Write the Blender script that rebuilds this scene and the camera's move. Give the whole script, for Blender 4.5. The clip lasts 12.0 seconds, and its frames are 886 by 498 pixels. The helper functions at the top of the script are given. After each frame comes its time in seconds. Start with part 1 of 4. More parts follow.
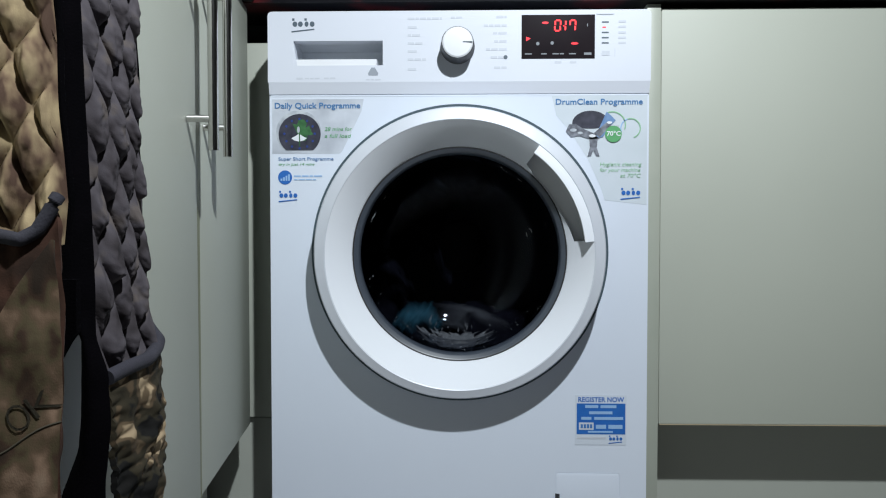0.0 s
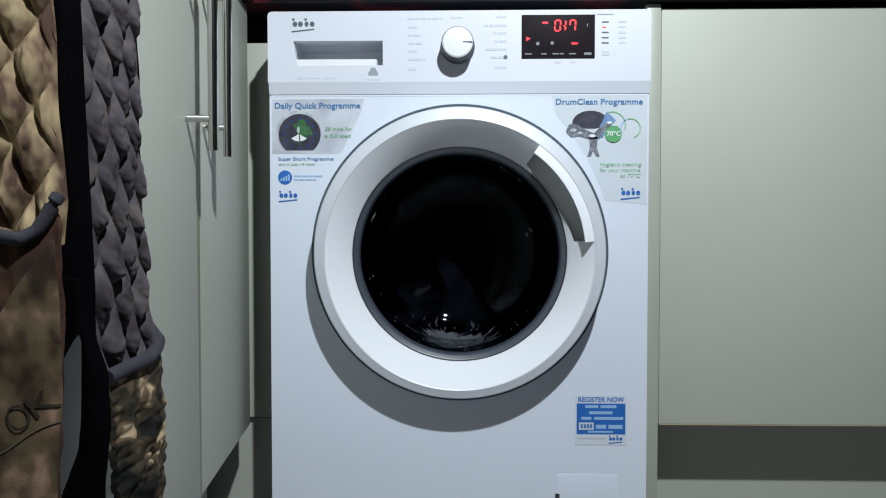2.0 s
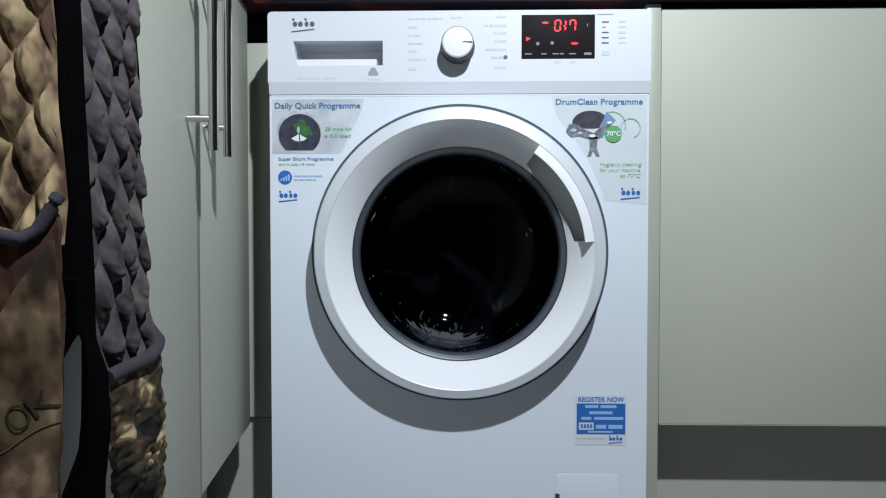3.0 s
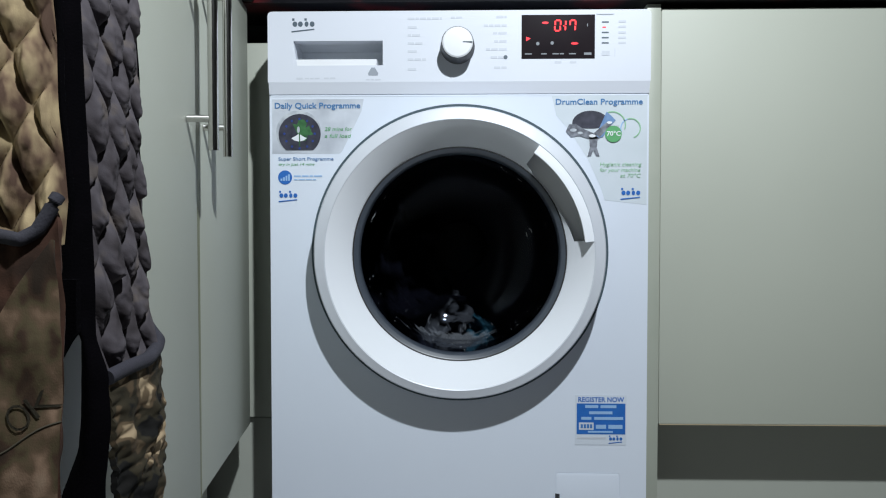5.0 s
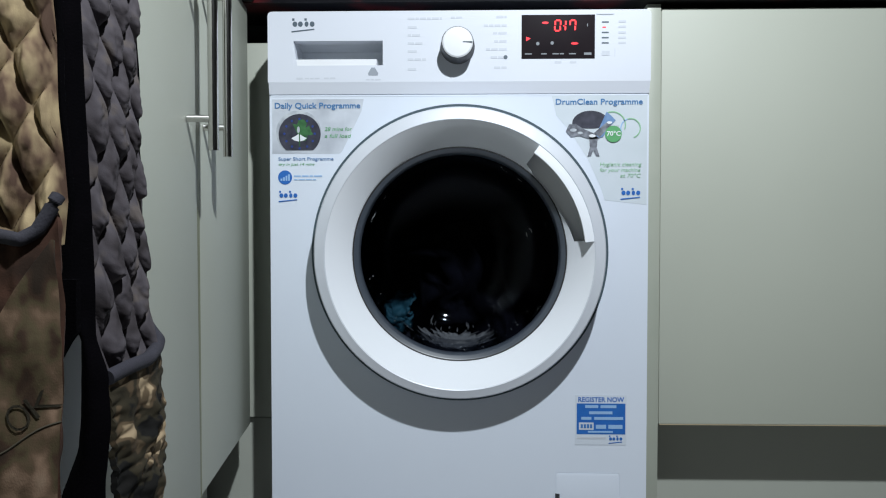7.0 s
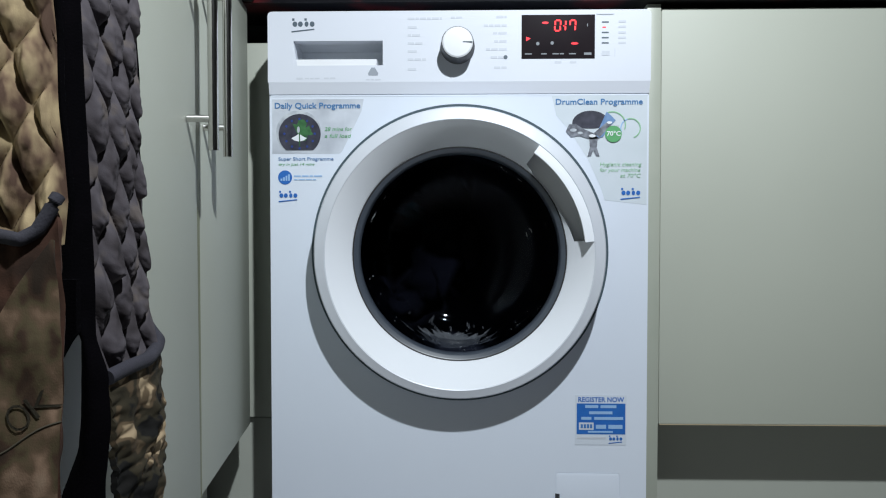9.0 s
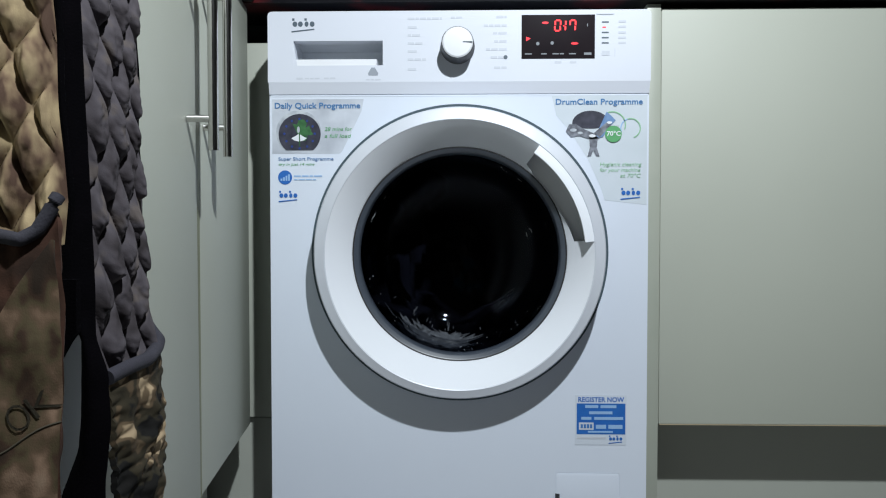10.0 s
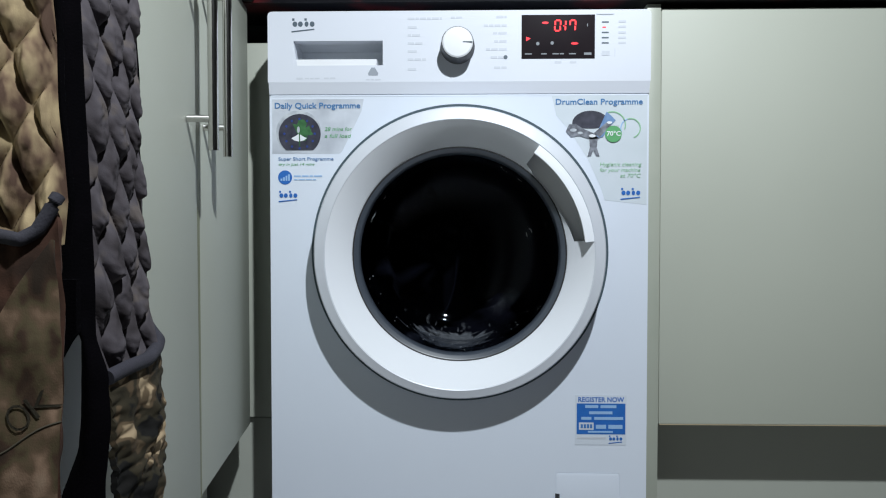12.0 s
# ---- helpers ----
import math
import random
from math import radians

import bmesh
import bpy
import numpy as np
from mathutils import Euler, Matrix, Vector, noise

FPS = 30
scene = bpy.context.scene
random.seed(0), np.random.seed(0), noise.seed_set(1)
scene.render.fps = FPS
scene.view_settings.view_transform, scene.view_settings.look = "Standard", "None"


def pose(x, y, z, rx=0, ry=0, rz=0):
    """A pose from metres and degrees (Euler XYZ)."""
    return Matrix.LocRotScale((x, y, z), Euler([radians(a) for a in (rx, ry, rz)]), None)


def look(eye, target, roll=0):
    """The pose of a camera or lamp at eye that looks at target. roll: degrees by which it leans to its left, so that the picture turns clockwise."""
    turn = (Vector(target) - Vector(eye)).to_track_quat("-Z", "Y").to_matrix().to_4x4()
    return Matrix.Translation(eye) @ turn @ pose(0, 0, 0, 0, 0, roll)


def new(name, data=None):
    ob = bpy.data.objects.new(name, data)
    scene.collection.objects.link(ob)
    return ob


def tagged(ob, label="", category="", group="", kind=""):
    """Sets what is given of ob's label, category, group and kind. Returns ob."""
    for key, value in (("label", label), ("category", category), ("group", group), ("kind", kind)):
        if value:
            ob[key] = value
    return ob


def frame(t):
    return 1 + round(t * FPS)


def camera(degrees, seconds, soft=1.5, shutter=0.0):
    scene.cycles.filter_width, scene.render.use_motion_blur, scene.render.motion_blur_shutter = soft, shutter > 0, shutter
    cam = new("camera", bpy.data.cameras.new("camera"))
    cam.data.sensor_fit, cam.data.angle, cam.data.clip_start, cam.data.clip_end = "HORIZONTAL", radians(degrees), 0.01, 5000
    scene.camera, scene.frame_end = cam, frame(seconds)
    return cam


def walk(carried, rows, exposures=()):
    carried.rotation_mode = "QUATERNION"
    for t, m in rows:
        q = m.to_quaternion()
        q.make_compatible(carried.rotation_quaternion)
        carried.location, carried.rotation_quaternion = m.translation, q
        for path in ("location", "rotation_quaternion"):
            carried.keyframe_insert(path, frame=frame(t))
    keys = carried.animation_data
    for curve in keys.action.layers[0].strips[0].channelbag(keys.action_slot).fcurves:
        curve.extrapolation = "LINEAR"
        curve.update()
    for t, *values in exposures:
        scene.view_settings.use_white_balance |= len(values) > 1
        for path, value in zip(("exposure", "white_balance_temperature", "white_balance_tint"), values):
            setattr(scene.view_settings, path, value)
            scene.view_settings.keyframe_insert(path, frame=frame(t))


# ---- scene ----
cam = camera(60, 12.0, soft=1.15, shutter=1.0)
EYE = pose(0, 0, 0.50, 88.3, 0, 1.4)
walk(cam, [(0.0, EYE), (12.0, EYE)])

# ---- light: one small lamp above the viewer, a dim room around ----
world = bpy.data.worlds.new("room_dark")
world.use_nodes = True
world.node_tree.nodes["Background"].inputs[0].default_value = (0.75, 0.85, 1.0, 1)
world.node_tree.nodes["Background"].inputs[1].default_value = 0.02
scene.world = world
lamp_data = bpy.data.lights.new("ceiling_spot", "SPOT")
lamp_data.energy, lamp_data.shadow_soft_size = 98, 0.020
lamp_data.spot_size, lamp_data.spot_blend = radians(124), 1.0
lamp_data.color = (0.88, 0.95, 1.0)
lamp = new("ceiling_spot", lamp_data)
lamp.matrix_world = look((0.24, 0.13, 1.52), (0.17, 1.2, 0.27))
scene.view_settings.exposure = 0.0


# ---- materials ----
def material(name, base, rough=0.5, metal=0.0, second=None, scale=30.0, amount=0.5, bump=0.0, bump_scale=200.0,
             specular=0.5, coat=0.0, stretch=(1, 1, 1), detail=6):
    """A principled surface whose colour wanders between base and second, with fine relief and uneven gloss."""
    m = bpy.data.materials.new(name)
    m.use_nodes = True
    nt = m.node_tree
    b = nt.nodes["Principled BSDF"]
    b.inputs["Metallic"].default_value = metal
    b.inputs["Specular IOR Level"].default_value = specular
    b.inputs["Coat Weight"].default_value = coat
    co = nt.nodes.new("ShaderNodeTexCoord")
    mp = nt.nodes.new("ShaderNodeMapping")
    mp.inputs["Scale"].default_value = stretch
    nt.links.new(co.outputs["Object"], mp.inputs["Vector"])
    n = nt.nodes.new("ShaderNodeTexNoise")
    n.inputs["Scale"].default_value, n.inputs["Detail"].default_value = scale, detail
    nt.links.new(mp.outputs[0], n.inputs["Vector"])
    ramp = nt.nodes.new("ShaderNodeValToRGB")
    ramp.color_ramp.elements[0].position = 0.5 - amount / 2
    ramp.color_ramp.elements[1].position = 0.5 + amount / 2
    ramp.color_ramp.elements[0].color = (*base, 1)
    ramp.color_ramp.elements[1].color = (*(second or [min(1, c * 1.06) for c in base]), 1)
    nt.links.new(n.outputs["Fac"], ramp.inputs["Fac"])
    nt.links.new(ramp.outputs["Color"], b.inputs["Base Color"])
    rr = nt.nodes.new("ShaderNodeMapRange")
    rr.inputs["To Min"].default_value, rr.inputs["To Max"].default_value = rough * 0.85, min(1, rough * 1.15)
    nt.links.new(n.outputs["Fac"], rr.inputs["Value"])
    nt.links.new(rr.outputs[0], b.inputs["Roughness"])
    if bump:
        n2 = nt.nodes.new("ShaderNodeTexNoise")
        n2.inputs["Scale"].default_value, n2.inputs["Detail"].default_value = bump_scale, 3
        nt.links.new(mp.outputs[0], n2.inputs["Vector"])
        bp = nt.nodes.new("ShaderNodeBump")
        bp.inputs["Strength"].default_value, bp.inputs["Distance"].default_value = bump, 0.001
        nt.links.new(n2.outputs["Fac"], bp.inputs["Height"])
        nt.links.new(bp.outputs[0], b.inputs["Normal"])
    return m


def camo_material(name, stops, scale, weave=900.0, dirt=0.5, stretch=(1, 1, 1)):
    """Printed cotton: soft blotches in several colours, with a fine weave."""
    m = material(name, stops[0][1], 0.95, bump=0.18, bump_scale=weave, specular=0.2, scale=scale, stretch=stretch, detail=2.5)
    ramp = [x for x in m.node_tree.nodes if x.type == "VALTORGB"][0].color_ramp
    ramp.elements[0].position, ramp.elements[1].position = stops[0][0], stops[-1][0]
    ramp.elements[0].color, ramp.elements[1].color = (*stops[0][1], 1), (*stops[-1][1], 1)
    for at, c in stops[1:-1]:
        e = ramp.elements.new(at)
        e.color = (*c, 1)
    return m


def glow(name, colour, strength):
    m = bpy.data.materials.new(name)
    m.use_nodes = True
    b = m.node_tree.nodes["Principled BSDF"]
    b.inputs["Base Color"].default_value = (*[c * 0.2 for c in colour], 1)
    b.inputs["Emission Color"].default_value = (*colour, 1)
    b.inputs["Emission Strength"].default_value = strength
    return m


def smoked_glass(name, tint, rough=0.03):
    """Clear to straight looks, mirror-like by Fresnel."""
    m = bpy.data.materials.new(name)
    m.use_nodes = True
    nt = m.node_tree
    out = nt.nodes["Material Output"]
    nt.nodes.remove(nt.nodes["Principled BSDF"])
    tr, gl, mix, fr = (nt.nodes.new("ShaderNode" + k) for k in ("BsdfTransparent", "BsdfGlossy", "MixShader", "Fresnel"))
    tr.inputs["Color"].default_value = (*tint, 1)
    gl.inputs["Roughness"].default_value = rough
    gl.inputs["Color"].default_value = (0.62, 0.68, 0.78, 1)
    fr.inputs["IOR"].default_value = 1.22
    nt.links.new(fr.outputs[0], mix.inputs[0])
    nt.links.new(tr.outputs[0], mix.inputs[1])
    nt.links.new(gl.outputs[0], mix.inputs[2])
    nt.links.new(mix.outputs[0], out.inputs["Surface"])
    return m


ENAMEL = material("white_enamel", (0.70, 0.755, 0.855), 0.38, second=(0.725, 0.78, 0.875), scale=6, bump=0.05, bump_scale=600)
PLASTIC = material("white_plastic", (0.69, 0.72, 0.80), 0.42, second=(0.71, 0.74, 0.815), scale=8, bump=0.08, bump_scale=900)
KNOBMAT = material("knob_white", (0.82, 0.835, 0.87), 0.3, scale=20)
# Darker than the funnel silver: the grip's shadow put into the colour.
WELL_SHADE = material("grip_well_shade", (0.60, 0.61, 0.63), 0.5, second=(0.65, 0.66, 0.68), scale=12, bump=0.1, bump_scale=900)
SILVER = material("silver_lacquer", (0.64, 0.67, 0.74), 0.42, metal=0.1, second=(0.67, 0.70, 0.76), scale=10, bump=0.12, bump_scale=1500)
SILVER_IN = material("silver_funnel", (0.86, 0.89, 0.95), 0.34, second=(0.875, 0.905, 0.955), scale=10, bump=0.12, bump_scale=1500)
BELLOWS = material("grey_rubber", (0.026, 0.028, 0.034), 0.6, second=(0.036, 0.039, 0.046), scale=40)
GLASS_RIM = material("dark_glass_rim", (0.048, 0.060, 0.080), 0.40, second=(0.058, 0.071, 0.093), scale=40, specular=1.0)
# Shaded side of the white knob, its shade painted as dark grey.
KNOB_SHADE = material("knob_side_shade", (0.055, 0.06, 0.068), 0.45, second=(0.07, 0.075, 0.083), scale=30)
RECESS = material("recess_plastic", (0.66, 0.69, 0.74), 0.5, second=(0.69, 0.72, 0.77), scale=10)
EDGE_TAN = material("tan_edge_band", (0.46, 0.38, 0.25), 0.45, second=(0.52, 0.43, 0.29), scale=60)
# Pale gloss for water drops and for blobs that imitate reflections in the glass.
DROP_GLINT = material("drop_glint", (0.62, 0.66, 0.70), 0.08, specular=1.0, coat=1.0)
DROP_GLINT.node_tree.nodes["Principled BSDF"].inputs["Alpha"].default_value = 0.55
RUBBER = material("black_rubber", (0.03, 0.032, 0.037), 0.4, second=(0.04, 0.043, 0.05), scale=40)
SEAM_PALE = material("pale_seam", (0.60, 0.64, 0.72), 0.5)
SEAM = material("dark_seam", (0.05, 0.08, 0.10), 0.6)
GLASS = smoked_glass("smoked_glass", (0.79, 0.805, 0.84))
# Steel coloured near black: the dimness inside the drum is in the colour.
DRUMMAT = material("drum_steel_shaded", (0.022, 0.024, 0.038), 0.5, metal=0.2, second=(0.032, 0.035, 0.052), scale=30, specular=0.3)
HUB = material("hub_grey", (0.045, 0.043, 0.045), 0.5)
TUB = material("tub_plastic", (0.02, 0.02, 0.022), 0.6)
CREAM = material("cream_door", (0.455, 0.475, 0.41), 0.52, second=(0.48, 0.50, 0.43), scale=3, bump=0.05, bump_scale=300)
TRIM_OLIVE = material("olive_edging", (0.17, 0.175, 0.095), 0.5, second=(0.22, 0.225, 0.13), scale=25)
CREAM_EDGE = material("cream_edge", (0.40, 0.425, 0.36), 0.4, second=(0.43, 0.45, 0.385), scale=20)
PLINTH = material("plinth_board", (0.44, 0.46, 0.41), 0.4, second=(0.48, 0.50, 0.44), scale=5)
STEEL = material("brushed_steel", (0.60, 0.59, 0.58), 0.15, metal=1.0, second=(0.66, 0.65, 0.64), scale=60, stretch=(8, 8, 0.4))
WORKTOP = material("black_worktop", (0.007, 0.007, 0.010), 0.3, second=(0.09, 0.012, 0.014), scale=7, amount=0.35, stretch=(1, 1, 2))
for stop, where in zip([x for x in WORKTOP.node_tree.nodes if x.type == "VALTORGB"][0].color_ramp.elements, (0.53, 0.67)):
    stop.position = where
FLOORMAT = material("floor_vinyl", (0.21, 0.205, 0.20), 0.45, second=(0.25, 0.245, 0.24), scale=12)
WALLMAT = material("wall_paint", (0.20, 0.20, 0.195), 0.8, second=(0.22, 0.22, 0.215), scale=4, bump=0.1)
CEILMAT = material("ceiling_paint", (0.36, 0.36, 0.36), 0.9, second=(0.39, 0.39, 0.39), scale=4)
INK_GREY = material("ink_grey", (0.30, 0.33, 0.38), 0.6)
INK_PALE = material("ink_pale", (0.585, 0.615, 0.68), 0.6)
INK_DARK = material("ink_dark", (0.08, 0.11, 0.14), 0.5)
INK_BLUE = material("ink_blue", (0.014, 0.12, 0.46), 0.5, second=(0.02, 0.15, 0.50), scale=60)
INK_HEAD = material("ink_heading_blue", (0.045, 0.17, 0.40), 0.5, second=(0.07, 0.21, 0.44), scale=80)
INK_MIDBLUE = material("ink_mid_blue", (0.045, 0.17, 0.45), 0.5)
INK_LIGHTBLUE = material("ink_light_blue", (0.30, 0.48, 0.74), 0.5)
INK_GREEN = material("ink_green", (0.10, 0.36, 0.14), 0.5)
INK_SOFTGREEN = material("ink_soft_green", (0.26, 0.50, 0.30), 0.5)
INK_CLOTH = material("cloth_print", (0.062, 0.054, 0.040), 1.0, specular=0.1)
INK_WHITE = material("ink_white", (0.75, 0.78, 0.82), 0.5)
FILM = material("sticker_film", (0.40, 0.43, 0.49), 0.3, second=(0.68, 0.72, 0.79), scale=16, amount=0.4)
FILM_PALE = material("sticker_film_pale", (0.58, 0.645, 0.69), 0.3, second=(0.67, 0.72, 0.785), scale=14, amount=0.6)
FILM_CLEAR = material("sticker_film_clear", (0.63, 0.69, 0.775), 0.3, second=(0.67, 0.72, 0.80), scale=14, amount=0.6)
CHROME_INK = material("picture_silver", (0.35, 0.38, 0.44), 0.3, second=(0.62, 0.66, 0.70), scale=60, amount=0.4)
PIC_DARK = material("picture_dark", (0.02, 0.022, 0.035), 0.4, second=(0.06, 0.06, 0.09), scale=80, amount=0.5)
PIC_MID = material("picture_grey", (0.05, 0.053, 0.070), 0.4, second=(0.30, 0.32, 0.37), scale=110, amount=0.5)
PIC_BLUE = material("picture_blue", (0.10, 0.20, 0.42), 0.4, second=(0.22, 0.36, 0.58), scale=90)
PIC_GREEN = material("picture_green", (0.02, 0.085, 0.03), 0.4, second=(0.06, 0.20, 0.07), scale=120)
PIC_DOT = material("picture_dot", (0.02, 0.05, 0.24), 0.4)
DISPLAY = material("display_glass", (0.014, 0.011, 0.014), 0.5, second=(0.020, 0.015, 0.018), scale=30, specular=0.05)
RED = glow("red_segments", (1.0, 0.018, 0.026), 2.0)
RED_DIM = glow("red_symbol", (1.0, 0.016, 0.034), 1.2)
WHITE_DIM = material("display_print", (0.22, 0.24, 0.27), 0.5)
QUILT_TAN = camo_material("quilted_camo_tan", [(0.38, (0.085, 0.050, 0.035)), (0.46, (0.20, 0.135, 0.085)), (0.53, (0.285, 0.21, 0.125)), (0.66, (0.42, 0.32, 0.185))], 52, stretch=(1.5, 1.5, 0.8))
QUILT_GREY = camo_material("quilted_lining_grey", [(0.32, (0.030, 0.025, 0.027)), (0.45, (0.060, 0.052, 0.058)), (0.55, (0.080, 0.071, 0.080)), (0.66, (0.115, 0.096, 0.090))], 42)
CAMO = camo_material("camouflage_cotton", [(0.43, (0.008, 0.0075, 0.007)), (0.46, (0.030, 0.025, 0.015)), (0.54, (0.036, 0.029, 0.018)), (0.565, (0.095, 0.066, 0.040)), (0.61, (0.11, 0.078, 0.046)), (0.635, (0.38, 0.285, 0.18))], 28, stretch=(1, 1, 1.5))
POCKET_DARK = camo_material("dark_russet_cotton", [(0.35, (0.030, 0.017, 0.012)), (0.60, (0.085, 0.040, 0.027))], 45)
CAMO_BROWN = camo_material("brown_print_cotton", [(0.38, (0.030, 0.020, 0.014)), (0.45, (0.055, 0.032, 0.021)), (0.50, (0.085, 0.066, 0.036)), (0.55, (0.115, 0.075, 0.047)), (0.62, (0.24, 0.155, 0.105)), (0.70, (0.33, 0.23, 0.16))], 36, stretch=(1.3, 1.3, 0.9))
BINDING = material("dark_binding", (0.022, 0.021, 0.030), 0.9, second=(0.034, 0.032, 0.044), scale=90, bump=0.4, bump_scale=700)
# Cloth in deep shade: the darkness is put into its near-black colour.
SHADED_CLOTH = material("shaded_cloth", (0.0015, 0.0015, 0.002), 1.0, second=(0.003, 0.0025, 0.0035), scale=60, bump=0.4, bump_scale=700, specular=0.02)
WASH_DARK = material("wet_dark_cotton", (0.003, 0.0034, 0.007), 0.9, second=(0.006, 0.0065, 0.012), scale=25, bump=0.4, bump_scale=400, specular=0.12)
WASH_TEAL = material("wet_teal_cotton", (0.02, 0.11, 0.155), 0.7, second=(0.032, 0.15, 0.20), scale=30, bump=0.3, bump_scale=400)
WASH_WHITE = material("wet_grey_cotton", (0.075, 0.078, 0.082), 0.9, second=(0.13, 0.135, 0.14), scale=30, bump=0.3, bump_scale=400, specular=0.1)
FOAM = material("suds", (0.32, 0.345, 0.365), 0.7, second=(0.52, 0.54, 0.56), scale=120, bump=0.5, bump_scale=500)
FOAM.node_tree.nodes["Principled BSDF"].inputs["Alpha"].default_value = 0.12


# ---- shape helpers ----
def empty(name, m):
    ob = new(name)
    ob.empty_display_size = 0.1
    ob.matrix_world = m
    return ob


def part(name, bm, mat, parent=None, label="", smooth=30, face_to=None):
    """One mesh object out of a bmesh, under a thing or part; its shape is in the space of that thing."""
    me = bpy.data.meshes.new(name)
    if face_to is None:
        bmesh.ops.recalc_face_normals(bm, faces=bm.faces)
    else:
        bm.normal_update()
        bmesh.ops.reverse_faces(bm, faces=[f for f in bm.faces if f.normal.dot(Vector(face_to) - f.calc_center_median()) < 0])
    bm.to_mesh(me)
    bm.free()
    me.materials.append(mat)
    if smooth:
        me.polygons.foreach_set("use_smooth", [True] * len(me.polygons))
        me.set_sharp_from_angle(angle=radians(smooth))
    ob = new(name, me)
    ob.parent = parent
    return tagged(ob, label)


def box(x0, x1, y0, y1, z0, z1, bevel=0.0, bm=None, segments=2):
    bm = bm or bmesh.new()
    made = bmesh.ops.create_cube(bm, size=1.0)["verts"]
    for v in made:
        v.co = Vector(((x0 + x1) / 2 + v.co.x * (x1 - x0), (y0 + y1) / 2 + v.co.y * (y1 - y0), (z0 + z1) / 2 + v.co.z * (z1 - z0)))
    if bevel:
        edges = list({e for v in made for e in v.link_edges})
        bmesh.ops.bevel(bm, geom=edges, offset=bevel, segments=segments, affect="EDGES", profile=0.6)
    return bm


def lathe(profile, steps=96, cx=0.0, cz=0.0, a0=0.0, a1=360.0, bm=None, closed=False):
    """Turns (radius, y) round the y axis through (cx, cz)."""
    bm = bm or bmesh.new()
    full = abs(a1 - a0 - 360) < 1e-6
    count = steps if full else steps + 1
    rings = []
    for i in range(count):
        a = radians(a0 + (a1 - a0) * i / steps)
        rings.append([bm.verts.new((cx + r * math.cos(a), y, cz + r * math.sin(a))) for r, y in profile])
    pairs = len(profile) if closed else len(profile) - 1
    for i in range(steps):
        A, B = rings[i], rings[(i + 1) % count]
        for j in range(pairs):
            k = (j + 1) % len(profile)
            bm.faces.new((A[j], A[k], B[k], B[j]))
    if not full and closed:
        bm.faces.new(rings[0])
        bm.faces.new(rings[-1][::-1])
    bmesh.ops.remove_doubles(bm, verts=bm.verts, dist=1e-6)
    return bm


def sweep(profile, steps, cx, cz, a0, a1):
    """Like lathe, but profile(angle) gives a closed outline that changes round the turn."""
    bm = bmesh.new()
    rings = []
    for i in range(steps + 1):
        deg = a0 + (a1 - a0) * i / steps
        a = radians(deg)
        rings.append([bm.verts.new((cx + r * math.cos(a), y, cz + r * math.sin(a))) for r, y in profile(deg)])
    for A, B in zip(rings, rings[1:]):
        for j in range(len(A)):
            k = (j + 1) % len(A)
            bm.faces.new((A[j], A[k], B[k], B[j]))
    bm.faces.new(rings[0])
    bm.faces.new(rings[-1][::-1])
    return bm


def prism(points, y0, y1, bm=None):
    """A flat outline of (x, z) points, from y0 to y1."""
    bm = bm or bmesh.new()
    front = [bm.verts.new((x, y0, z)) for x, z in points]
    back = [bm.verts.new((x, y1, z)) for x, z in points]
    bm.faces.new(front)
    bm.faces.new(back[::-1])
    for i in range(len(points)):
        j = (i + 1) % len(points)
        bm.faces.new((front[i], back[i], back[j], front[j]))
    return bm


def disc_points(cx, cz, rx, rz=None, steps=36, a0=0, a1=360):
    rz = rz or rx
    n = steps + (1 if abs(a1 - a0 - 360) > 1e-6 else 0)
    return [(cx + rx * math.cos(radians(a0 + (a1 - a0) * i / steps)), cz + rz * math.sin(radians(a0 + (a1 - a0) * i / steps))) for i in range(n)]


def tube(path, radius, sides=12, bm=None, cap=True):
    bm = bm or bmesh.new()
    path = [Vector(p) for p in path]
    rings = []
    up = Vector((0.31, 0.2, 0.93))
    for i, p in enumerate(path):
        d = (path[min(i + 1, len(path) - 1)] - path[max(i - 1, 0)]).normalized()
        s = d.cross(up)
        if s.length < 0.05:
            s = d.cross(Vector((1, 0, 0)))
        s.normalize()
        t = s.cross(d)
        rings.append([bm.verts.new(p + radius * (math.cos(k * math.tau / sides) * s + math.sin(k * math.tau / sides) * t)) for k in range(sides)])
    for A, B in zip(rings, rings[1:]):
        for k in range(sides):
            bm.faces.new((A[k], A[(k + 1) % sides], B[(k + 1) % sides], B[k]))
    if cap:
        bm.faces.new(rings[0][::-1])
        bm.faces.new(rings[-1])
    return bm


